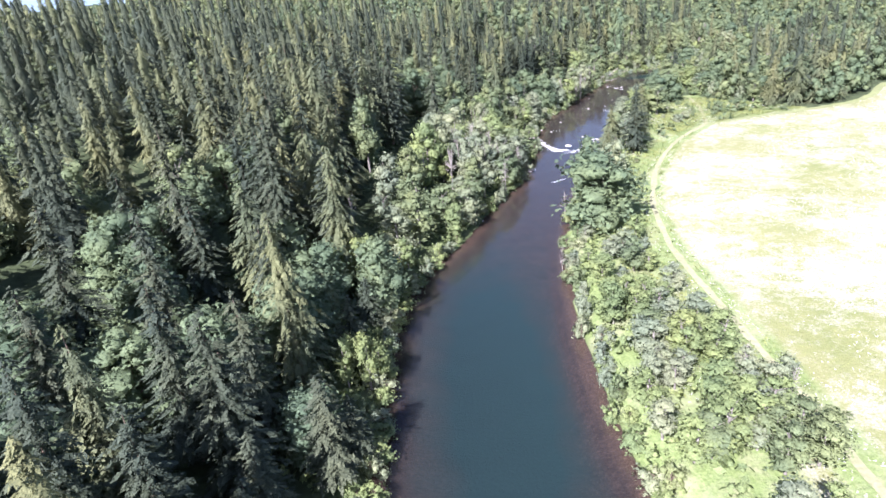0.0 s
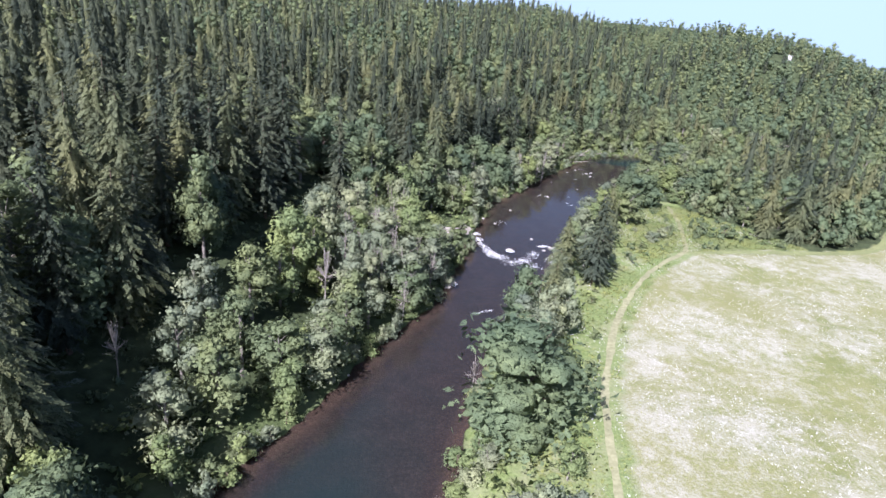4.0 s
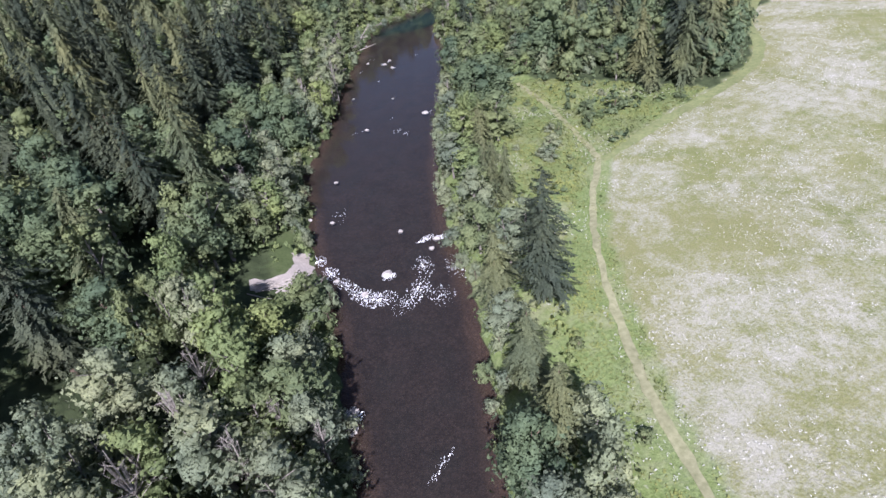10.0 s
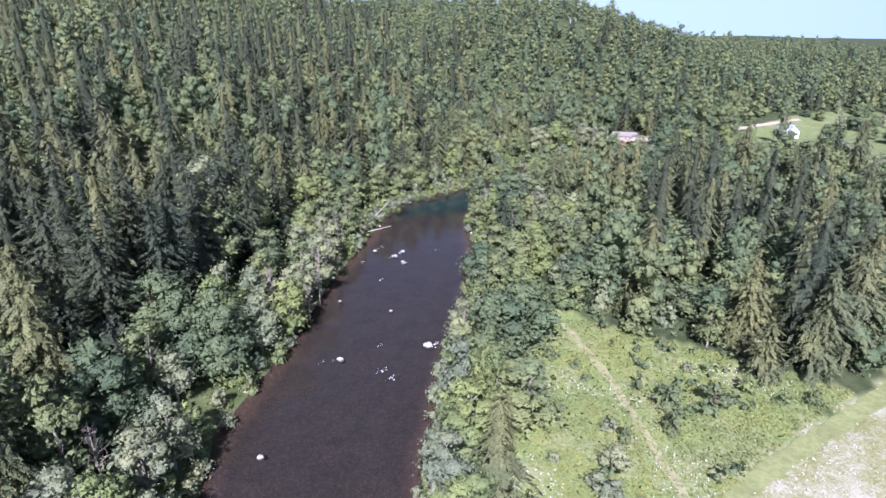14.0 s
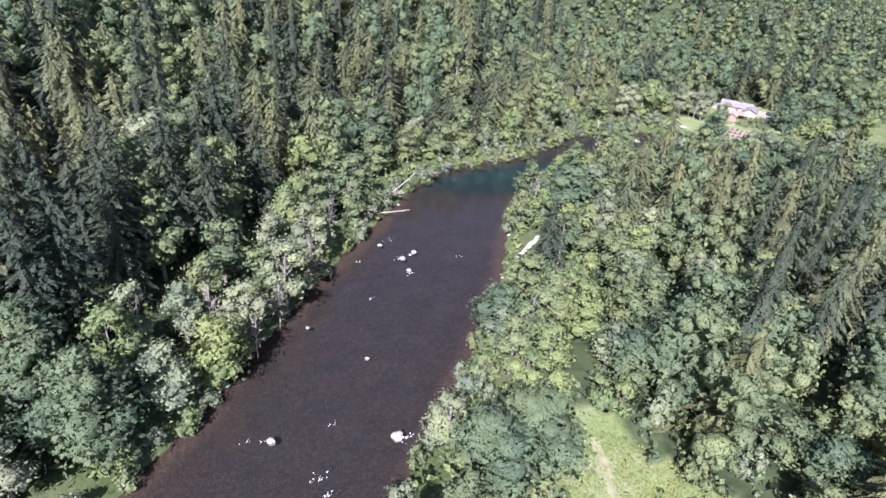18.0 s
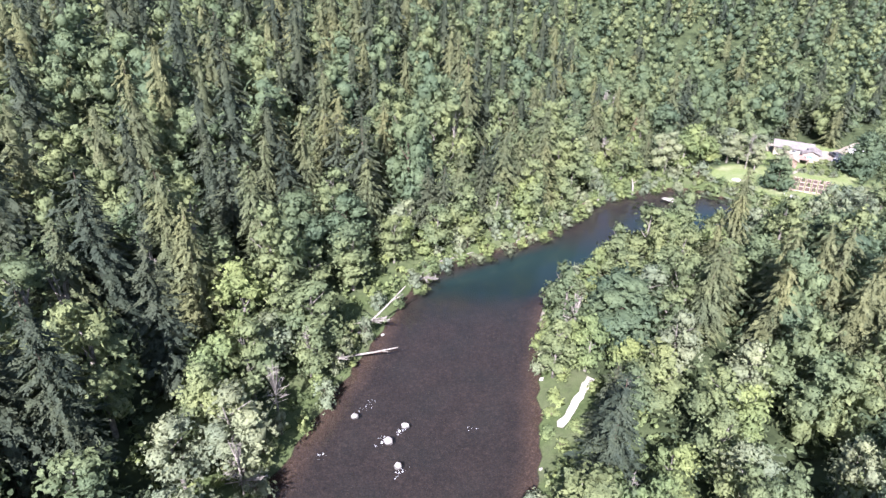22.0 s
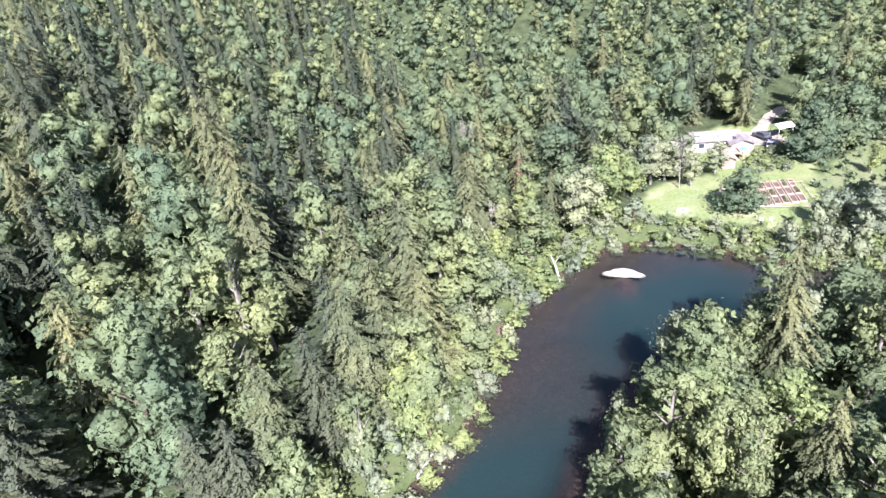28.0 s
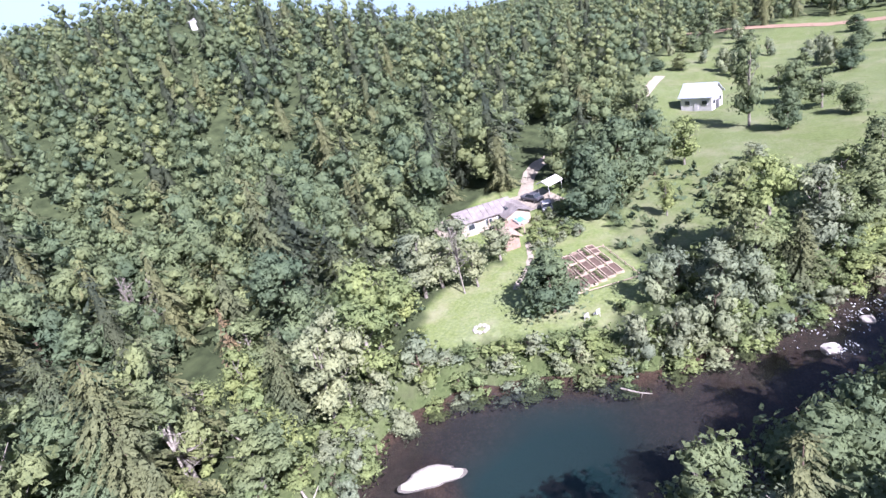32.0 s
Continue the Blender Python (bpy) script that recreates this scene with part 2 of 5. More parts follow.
M_WHITE = plain("white_paint", (0.44, 0.43, 0.42), (0.58, 0.57, 0.56), 1.5, 0.5, 0.05)
M_REDWOOD = plain("red_brown_deck_boards", (0.22, 0.14, 0.11), (0.36, 0.26, 0.21), 1.5)
M_BLUE = plain("blue_plastic_sheet", (0.06, 0.22, 0.50), (0.14, 0.36, 0.66), 2.0, 0.4)
M_TIMBER = plain("pale_timber_boards", (0.27, 0.21, 0.16), (0.42, 0.34, 0.27), 2.0)
M_SOIL = plain("dark_garden_soil", (0.06, 0.04, 0.03), (0.15, 0.105, 0.08), 3.0)
M_GRAVEL = plain("pale_gravel", (0.22, 0.19, 0.15), (0.35, 0.31, 0.25), 2.0)
M_SPIT = plain("bleached_gravel", (0.24, 0.21, 0.18), (0.41, 0.37, 0.33), 5.0)
M_BARE = plain("bare_reddish_earth", (0.20, 0.13, 0.09), (0.30, 0.21, 0.15), 0.8)
M_GLASS = plain("dark_window_glass", (0.02, 0.025, 0.03), (0.05, 0.06, 0.07), 0.5, 0.1, 0.0)
M_TYRE = plain("black_rubber", (0.02, 0.02, 0.02), (0.04, 0.04, 0.04), 4.0, 0.8, 0.1)
M_DARKPAINT = plain("dark_car_paint", (0.05, 0.05, 0.06), (0.09, 0.09, 0.10), 1.0, 0.3, 0.0)
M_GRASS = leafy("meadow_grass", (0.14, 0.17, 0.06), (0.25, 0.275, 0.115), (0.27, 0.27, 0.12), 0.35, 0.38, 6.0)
M_DAISY = plain("white_daisy_heads", (0.46, 0.455, 0.41), (0.68, 0.67, 0.63), 6.0, 0.7, 0.0)


# ---- plan of the valley ----
LEFT = np.array([(-17, -160), (-16, -40), (-15, 20), (-14, 60), (-15, 80), (-13, 97), (-7, 112), (0, 124), (9, 146), (18, 162), (22, 178), (26, 192), (28, 206), (36, 237),
                 (47, 254), (62, 281), (80, 309), (92, 327), (104, 331), (120, 337), (129, 344), (137, 350), (146, 353), (157, 355), (164, 354), (169, 350),
                 (173, 342), (176, 333), (184, 325), (200, 314), (240, 292), (300, 270), (420, 250), (900, 240)], float)
RIGHT = np.array([(20, -160), (19, -40), (18, 50), (17, 64), (17, 79), (19, 100), (23, 123), (31, 150), (40, 169), (45, 181), (52, 202), (60, 220), (70, 238), (80, 254),
                  (90, 270), (97, 284), (102, 297), (109, 311), (118, 319), (127, 324), (137, 328), (148, 329), (157, 326), (165, 320), (173, 314), (187, 305),
                  (215, 288), (290, 252), (420, 232), (900, 222)], float)
RIVER = np.concatenate([LEFT, RIGHT[::-1]])
PATH = np.array([(39, -30), (40, 45), (40, 80), (40, 108), (44, 131), (52, 154), (59, 168), (67, 181), (76, 192), (84, 199), (88, 212), (92, 225), (94.5, 242)], float)
MOWN = np.array([(84, 199), (106, 203), (126, 206), (140, 210), (150, 217), (163, 232), (185, 245)], float)
FIELD = np.array([(30, -160), (33, 40), (37, 80), (37, 108), (42, 133), (50, 156), (64, 180), (80, 198), (106, 205), (126, 208), (140, 212), (151, 220), (165, 236),
                  (260, 250), (330, 180), (330, -160)], float)
GLADE = np.array([(70, 190), (80, 198), (106, 205), (122, 208), (115, 219), (110, 227), (104, 234), (99, 241), (93, 244), (88, 241), (82, 231), (75, 220), (67, 206)], float)
GULLY = np.array([(-16, 104), (-22, 116), (-23, 130), (-18, 144), (-14, 158), (-13, 172), (-11, 188), (-8, 202)], float)   # deep shade behind the riverside strip
HOLLOW = np.array([(36, 261), (43, 273), (51, 286)], float)   # deep shade behind the riverside strip
BEACH = np.array([(99.6, 284.6), (101.6, 286.3), (103.3, 287.9), (105.0, 289.6), (107.0, 291.4)], float)
LAWN = np.array([(171, 357), (176, 350), (180, 340), (189, 335), (206, 345), (203, 352), (197, 356), (190, 362), (180, 362)], float)
YARD = np.array([(197, 356), (206, 345), (216, 350), (226, 358), (229, 366), (220, 375), (208, 376.5), (197, 375), (190, 368)], float)
PASTURE = np.array([(200, 344), (203, 331), (222, 319), (246, 306), (300, 285), (380, 280), (400, 330), (345, 368), (305, 366), (285, 362), (262, 357), (240, 353), (222, 347)], float)


def far_from(px, py, line):
    """The distance of every point from an open line."""
    best = np.full(np.shape(px), 1e9)
    for (ax, ay), (bx, by) in zip(line[:-1], line[1:]):
        dx, dy = bx - ax, by - ay
        s = np.clip(((px - ax) * dx + (py - ay) * dy) / (dx * dx + dy * dy), 0, 1)
        best = np.minimum(best, np.hypot(px - ax - s * dx, py - ay - s * dy))
    return best


def within(px, py, ring):
    ins = np.zeros(np.shape(px), bool)
    for (ax, ay), (bx, by) in zip(ring, np.roll(ring, -1, axis=0)):
        cross = ((ay > py) != (by > py)) & (px < (bx - ax) * (py - ay) / (by - ay + 1e-12) + ax)
        ins ^= cross
    return ins


def smooth(v):
    v = np.clip(v, 0, 1)
    return v * v * (3 - 2 * v)


def waves(x, y):
    return 0.5 * np.sin(x * 0.11 + 1.3 * np.sin(y * 0.07)) + 0.5 * np.sin(y * 0.13 + 1.7 * np.sin(x * 0.05 + 2))


def height(x, y):
    """The ground's height and the lie of each point: inside the river, distance from the left and right bank."""
    x, y = np.asarray(x, float), np.asarray(y, float)
    wet, dl, dr = within(x, y, RIVER), far_from(x, y, LEFT), far_from(x, y, RIGHT)
    near = np.minimum(dl, dr)
    pool = np.exp(-(((x - 112) / 22) ** 2 + ((y - 327) / 9) ** 2)) + np.exp(-(((x - 157) / 15) ** 2 + ((y - 338) / 8) ** 2)) + 0.8 * np.exp(-(((x - 3) / 11) ** 2 + ((y - 75) / 45) ** 2))
    bar = np.exp(-(((x - 157) * 0.55 + (y - 347) * 0.84) / 3.0) ** 2 - (((x - 157) * 0.84 - (y - 347) * 0.55) / 1.6) ** 2)
    bed = -0.2 - 1.1 * smooth(near / np.where((dl < dr) & (x > 85), 1.7, 5.0)) - 2.6 * pool * smooth((near - np.where((dl < dr) & (x > 85), 0.2, 1.0)) / np.where((dl < dr) & (x > 85), 2.2, 4.5)) + 0.12 * waves(x * 6, y * 6) + 2.2 * bar
    left = dl < dr
    hill_start = 8 + 56 * smooth((x - 105) / 60)
    grow = np.maximum(dl - hill_start, 0)
    fade = 1 - 0.56 * smooth((x - 0.5 * y + 55) / 240) - 0.20 * smooth((x - 0.5 * y - 60) / 150)
    hill = 64 * (1 - np.exp(-grow / 178)) * fade * (1 + 0.10 * waves(x * 0.25, y * 0.25))
    hill = hill + 16 * np.exp(-((x - 275) / 70) ** 2 - ((y - 520) / 60) ** 2)
    side = np.where(left, hill, 0.012 * np.maximum(dr - 120, 0))
    land = 0.25 + 1.45 * smooth(near / 4.5) + 0.18 * waves(x, y) + side
    away = np.hypot(x - 100, y - 220)
    land = land - 170 * smooth((away - 750) / 3000)
    return np.where(wet, bed, land), wet, np.where(left, dl, -dr)


def ground_at(x, y):
    return float(height(np.array([x]), np.array([y]))[0][0])


def mesh_object(name, verts, faces, mat, smooth_shade=False):
    me = bpy.data.meshes.new(name)
    me.from_pydata([tuple(v) for v in verts], [], [tuple(f) for f in faces])
    me.materials.append(mat)
    if smooth_shade:
        me.polygons.foreach_set("use_smooth", [True] * len(me.polygons))
    me.update()
    return new(name, me)


def axis_steps(lo, hi, a, b, fine):
    """Grid lines: even steps between a and b, growing outwards to lo and hi."""
    mid = list(np.arange(a, b, fine))
    up, step = [b], fine
    while up[-1] < hi:
        step *= 1.22
        up.append(up[-1] + step)
    dn, step = [a], fine
    while dn[-1] > lo:
        step *= 1.22
        dn.append(dn[-1] - step)
    return np.array(dn[:0:-1] + mid + up)


GX, GY = axis_steps(-4200, 4200, -60, 280, 1.6), axis_steps(-4200, 4200, 0, 420, 1.6)
XX, YY = np.meshgrid(GX, GY)
ZZ, WET, SIDE = height(XX, YY)
nx, ny = len(GX), len(GY)
idx = np.arange(nx * ny).reshape(ny, nx)
quads = np.stack([idx[:-1, :-1], idx[:-1, 1:], idx[1:, 1:], idx[1:, :-1]], -1).reshape(-1, 4)
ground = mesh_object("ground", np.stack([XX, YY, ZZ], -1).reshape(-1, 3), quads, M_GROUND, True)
open_land = within(XX, YY, FIELD) | within(XX, YY, LAWN) | within(XX, YY, PASTURE)
near_bank = np.abs(SIDE) < 7
glade = within(XX, YY, GLADE) | within(XX, YY, YARD)
cover = np.zeros((ny, nx, 4))
cover[..., 0] = within(XX, YY, FIELD) * 1.0 + within(XX, YY, LAWN) * 0.22 + within(XX, YY, YARD) * 0.08 + within(XX, YY, GLADE) * 0.1 + within(XX, YY, PASTURE) * 0.18
verge = ((far_from(XX, YY, PATH) < 5.5) | (SIDE < 0) & (SIDE > -26) & (YY < 236) & (XX < 92)) & ~WET
cover[..., 0] = np.where(verge, np.maximum(cover[..., 0], 0.1), cover[..., 0])
cover[..., 0] = np.where(far_from(XX, YY, PATH) < 2.6, np.minimum(cover[..., 0], 0.15), cover[..., 0])
cover[..., 1] = 1.0
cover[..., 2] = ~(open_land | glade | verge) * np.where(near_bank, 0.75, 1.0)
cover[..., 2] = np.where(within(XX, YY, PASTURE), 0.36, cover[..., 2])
cover[..., 3] = 1
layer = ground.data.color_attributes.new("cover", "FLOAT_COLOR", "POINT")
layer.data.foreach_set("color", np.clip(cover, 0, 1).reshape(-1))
tagged(ground, "river valley floor with flowery meadow, wooded hillside and stony river bed", "ground", kind="structure")


def ribbon(name, line, widths, mat, lift, label, category, step=1.5):
    """A strip laid along a line on the ground."""
    pts = []
    for (ax, ay), (bx, by) in zip(line[:-1], line[1:]):
        k = max(1, int(math.hypot(bx - ax, by - ay) / step))
        pts += [(ax + (bx - ax) * s / k, ay + (by - ay) * s / k) for s in range(k)]
    pts = np.array(pts + [tuple(line[-1])])
    for _ in range(6):
        pts[1:-1] = 0.5 * pts[1:-1] + 0.25 * (pts[:-2] + pts[2:])
    d = np.gradient(pts, axis=0)
    d /= np.linalg.norm(d, axis=1, keepdims=True)
    side = np.stack([-d[:, 1], d[:, 0]], -1)
    cols = [-0.5, -0.25, 0.0, 0.25, 0.5]
    rng = np.random.default_rng(3)
    wob = rng.normal(0, 0.12, (len(pts), 5))
    vs = []
    for k, c in enumerate(cols):
        q = pts + side * (c * widths + wob[:, k:k + 1] * (abs(c) > 0.4))
        vs.append(np.column_stack([q, height(q[:, 0], q[:, 1])[0] + lift]))
    vs = np.stack(vs, 1).reshape(-1, 3)
    fs = [(i * 5 + k, i * 5 + k + 1, i * 5 + k + 6, i * 5 + k + 5) for i in range(len(pts) - 1) for k in range(4)]
    ob = mesh_object(name, vs, fs, mat, True)
    return tagged(ob, label, category, kind="structure")


# the water lies flat over the carved bed; its edge runs under the banks
wx, wy = np.arange(-60, 330, 3.0), np.arange(-160, 366, 3.0)
WXX, WYY = np.meshgrid(wx, wy)
keep = within(WXX, WYY, RIVER) | (np.minimum(far_from(WXX, WYY, LEFT), far_from(WXX, WYY, RIGHT)) < 4.5)
wid = np.arange(keep.size).reshape(keep.shape)
wq = np.stack([wid[:-1, :-1], wid[:-1, 1:], wid[1:, 1:], wid[1:, :-1]], -1)[keep[:-1, :-1] & keep[1:, :-1] & keep[:-1, 1:] & keep[1:, 1:]]
used, back = np.unique(wq, return_inverse=True)
wv = np.stack([WXX, WYY, 0 * WXX], -1).reshape(-1, 3)[used]
water = tagged(mesh_object("water", wv, back.reshape(-1, 4), M_WATER, True), "clear brown river water, dark blue-green in the deep pools", "river", kind="structure")
ribbon("footpath", PATH, 1.2, M_PATH, 0.07, "narrow trodden earth footpath along the meadow edge", "path")
ribbon("mown_track", MOWN, 2.6, M_MOWN, 0.065, "mown grass track along the top of the meadow", "path")
DRIVE = np.array([(215, 364), (226, 368), (234, 371), (246, 367), (260, 361), (280, 360), (302, 360)], float)
ribbon("driveway", DRIVE, 2.6, M_GRAVEL, 0.08, "pale gravel driveway leading to the cabin", "driveway")
ribbon("bare_field", np.array([(372, 300), (378, 325), (384, 350), (380, 368)], float), 7.0, M_BARE, 0.1, "strip of bare reddish earth beyond the pasture", "field")
ribbon("yard", np.array([(204, 375.5), (210, 370.5), (216, 366), (222, 361)], float), 9.0, M_GRAVEL, 0.06, "bare trodden earth of the cabin's yard", "yard")


# ---- trees ----
def unit(a):
    return a / np.maximum(np.linalg.norm(a, axis=1, keepdims=True), 1e-6)


def sprays(centres, normals, sizes, rng, stretch=1.0, jitter=0.6):
    """Leaf sprays: one bent four-cornered blade at each centre, turned about its normal. Corners, faces, and the crown's soft normals."""
    k = len(centres)
    out = unit(normals)
    nrm = unit(out + rng.normal(0, jitter, (k, 3)))
    a = unit(np.cross(nrm, rng.normal(0, 1, (k, 3))))
    b = np.cross(nrm, a)
    s = sizes[:, None]
    v = np.stack([centres - a * s * stretch, centres - b * s * 0.62 + nrm * s * 0.18, centres + a * s * stretch, centres + b * s * 0.62 + nrm * s * 0.18], 1)
    return v.reshape(-1, 3), np.arange(4 * k).reshape(k, 4), np.repeat(unit(0.8 * out + 0.5 * nrm), 4, 0)


def raw_mesh(name, v, f, normals=None, mat=None):
    me = bpy.data.meshes.new(name)
    v, f = np.asarray(v, np.float32), np.asarray(f, np.int32)
    me.vertices.add(len(v))
    me.vertices.foreach_set("co", v.ravel())
    me.loops.add(f.size)
    me.loops.foreach_set("vertex_index", f.ravel())
    me.polygons.add(len(f))
    me.polygons.foreach_set("loop_start", np.arange(0, f.size, f.shape[1], dtype=np.int32))
    me.polygons.foreach_set("loop_total", np.full(len(f), f.shape[1], np.int32))
    me.materials.append(mat)
    me.update(calc_edges=True)
    if normals is not None:
        me.polygons.foreach_set("use_smooth", np.ones(len(f), bool))
        me.normals_split_custom_set_from_vertices(normals.astype(np.float32))
    return me


def limb(p0, p1, r0, r1, sides=6):
    """A tapered limb between two points."""
    p0, p1 = np.array(p0, float), np.array(p1, float)
    d = (p1 - p0) / np.linalg.norm(p1 - p0)
    a = np.cross(d, (0.3, 0.9, 0.2))
    a /= np.linalg.norm(a)
    b = np.cross(d, a)
    w = np.arange(sides) * 2 * np.pi / sides
    ring = np.cos(w)[:, None] * a + np.sin(w)[:, None] * b
    v = np.concatenate([p0 + r0 * ring, p1 + r1 * ring])
    f = [(i, (i + 1) % sides, sides + (i + 1) % sides, sides + i) for i in range(sides)]
    return v, np.array(f)


def join(pieces):
    vs, fs, base = [], [], 0
    for v, f in pieces:
        vs.append(v)
        fs.append(np.asarray(f) + base)
        base += len(v)
    return np.concatenate(vs), np.concatenate(fs)


def rooted(pieces):
    """Joins limbs to the stem: a web of wood inside the fork ties each to the stem's upper ring."""
    v, f = join(pieces)
    web, at, ring = [], len(pieces[0][0]), len(pieces[0][0]) // 2
    for pv, _ in pieces[1:]:
        web.append((ring, ring + 1, at + 1, at))
        at += len(pv)
    return v, np.concatenate([f, np.array(web)])


def ball(c, r, n, rings, rng, squash=0.92):
    """A knobbly closed shape of leaves: corners, faces, outward normals."""
    v, d = [], []
    for k in range(rings + 1):
        t = math.pi * k / rings
        for i in range(n):
            w = 2 * math.pi * (i + 0.5 * (k % 2)) / n
            q = np.array((math.sin(t) * math.cos(w), math.sin(t) * math.sin(w), math.cos(t)))
            d.append(q)
            v.append(np.array(c) + q * r * rng.uniform(0.82, 1.12) * (1, 1, squash))
    f = [(k * n + i, (k + 1) * n + i, (k + 1) * n + (i + 1) % n, k * n + (i + 1) % n) for k in range(rings) for i in range(n)]
    return np.array(v), np.array(f), np.array(d) + (0, 0, 0.2)


def merge(sets):
    vs, fs, ns, base = [], [], [], 0
    for v, f, nm in sets:
        vs.append(v)
        fs.append(f + base)
        ns.append(nm)
        base += len(v)
    return np.concatenate(vs), np.concatenate(fs), unit(np.concatenate(ns))


def broadleaf_crown(rng, high, wide, count, size, lobes=9, low=0.22, core=(6, 3)):
    """A crown of leaf lobes round the stem, uneven and with gaps: a tree of that height and crown radius."""
    cs, ns, ss = [], [], []
    lob = []
    for k in range(lobes):
        t = (k + 0.5) / lobes
        z = high * (low + 0.12 + (0.82 - low) * t)
        r = wide * 0.58 * math.sin(math.pi * (0.18 + 0.72 * t)) * rng.uniform(0.55, 1.1)
        w = rng.uniform(0, 6.3) + 2.4 * k
        rad = wide * rng.uniform(0.50, 0.76) * (1.05 - 0.42 * t)
        lob.append((r * math.cos(w), r * math.sin(w), z, rad))
    lob.append((0, 0, high * 0.9, wide * 0.34))
    area = np.array([q[3] ** 2 for q in lob])
    for (x, y, z, rad), n in zip(lob, (count * area / area.sum()).astype(int)):
        d = rng.normal(0, 1, (n, 3))
        d /= np.linalg.norm(d, axis=1, keepdims=True)
        d[:, 2] = np.where(d[:, 2] < -0.45, -d[:, 2] * 0.5, d[:, 2])
        knob = 1 + 0.22 * np.sin(d[:, 0:1] * 5 + x) * np.sin(d[:, 1:2] * 5 + z)
        rr = rad * knob * rng.uniform(0.55, 1.14, (n, 1))
        cs.append(np.array([x, y, z]) + d * rr * (1, 1, 0.92))
        ns.append(d + (0, 0, 0.35))
        ss.append(size * rng.uniform(0.6, 1.35, n))
    leaves = sprays(np.concatenate(cs), np.concatenate(ns), np.concatenate(ss), rng, 1.0, 0.8)
    return merge([leaves] + [ball((x, y, z), rad * 0.58, *core, rng) for x, y, z, rad in lob])


def broadleaf_trunk(rng, high, wide, lean=0.4):
    p = [limb((0, 0, -0.6), (lean * 0.4, 0, high * 0.45), high * 0.018 + 0.06, high * 0.011 + 0.04), limb((lean * 0.4, 0, high * 0.45), (lean, 0.2, high * 0.86), high * 0.011 + 0.04, 0.03)]
    for k in range(7):
        w, z = 2.4 * k + rng.uniform(0, 1), high * (0.3 + 0.07 * k)
        r = wide * rng.uniform(0.3, 0.5)
        p.append(limb((lean * 0.4, 0, z), (r * math.cos(w), r * math.sin(w), z + high * 0.16), high * 0.006 + 0.02, 0.02, 5))
    return rooted(p)


def conifer_crown(rng, high, wide, whorls, per, droop, low=0.07, taper=0.5, along=5, size=1.0, core=(7, 7), fill=0.3):
    """Uneven whorls of boughs; each bough carries short hanging blades to both sides, over a dense dark heart."""
    base_p, u_, v_, r_, dz_ = [], [], [], [], []
    ph = rng.uniform(0, 6.283, 4)
    for k in range(whorls):
        t = (k + rng.uniform(0, 0.9)) / whorls
        reach = wide * (max(0.02, 1 - t) ** taper) * min(1.0, 0.55 + 2.0 * t) * rng.uniform(0.72, 1.18)
        for j in range(max(3, int(per * (1 - 0.55 * t)))):
            w = rng.uniform(0, 2 * math.pi)
            swell = 1 + 0.20 * math.sin(2 * w + 9 * t + ph[0]) + 0.14 * math.sin(3 * w - 16 * t + ph[1])
            base_p.append((0, 0, high * (low + (1 - low) * t) + rng.normal(0, 0.25)))
            u_.append((math.cos(w), math.sin(w), 0))
            v_.append((-math.sin(w), math.cos(w), 0))
            r_.append(reach * swell * rng.uniform(0.6, 1.2))
            dz_.append(-droop * r_[-1] * rng.uniform(0.4, 1.5))
    base_p, u_, v_, r_, dz_ = (np.array(q) for q in (base_p, u_, v_, r_, dz_))
    zero, out, soft = 0 * r_, [], []
    for k in range(along):
        s = 0.22 + 0.78 * (k + rng.uniform(0.3, 0.9, len(r_))) / along
        lean = np.where(rng.uniform(size=len(r_)) < 0.5, -1, 1) * rng.uniform(0.4, 1.4, len(r_)) * (k < along - 1)
        d = unit(u_ + v_ * lean[:, None])
        tip = unit(d + np.stack([zero, zero, 1.2 * dz_ / np.maximum(r_, 0.3) - rng.uniform(0, 0.3, len(r_))], -1))
        e = np.stack([-d[:, 1], d[:, 0], rng.normal(0, 0.4, len(r_))], -1)
        c = base_p + u_ * (r_ * s)[:, None] + np.stack([zero, zero, dz_ * s * s], -1)
        half = size * (0.11 * r_ + 0.20)[:, None] * rng.uniform(0.7, 1.35, (len(r_), 1))
        q = np.stack([c - tip * half, c + e * half * 0.42, c + tip * half * 1.25, c - e * half * 0.42], 1) + rng.normal(0, 0.04, (len(r_), 4, 3))
        g = unit(np.cross(q[:, 2] - q[:, 0], q[:, 3] - q[:, 1]))
        flip = (g * (u_ * 0.6 + (0, 0, 0.9))).sum(1) < 0
        q[flip] = q[flip][:, ::-1]
        g[flip] *= -1
        out.append(q)
        soft.append(np.repeat(unit(u_ * 0.55 + (0, 0, 0.25) + 0.6 * g + 0.22 * rng.normal(0, 1, u_.shape)), 4, 0))
    v = np.concatenate(out).reshape(-1, 3)
    body_v, body_n, (n, tiers) = [], [], core
    for k in range(tiers):       # the dense inner boughs, hanging in tiers
        t = k / tiers
        for t_, share in ((t, fill), (t + 0.62 / tiers, 0.6 * fill)):
            for i in range(n):
                w = 2 * math.pi * (i + 0.5 * (k % 2)) / n + rng.normal(0, 0.12)
                r = (share * wide * max(0.0, 1 - t_) ** taper * min(1.0, 0.55 + 2.0 * t_) + 0.04) * rng.uniform(0.72, 1.2)
                body_v.append((r * math.cos(w), r * math.sin(w), high * (low + (0.95 - low) * t_) - (share == fill) * droop * r * 0.5 + rng.normal(0, 0.02 * high / tiers)))
                body_n.append((math.cos(w), math.sin(w), 0.1))
    rings = 2 * tiers - 1
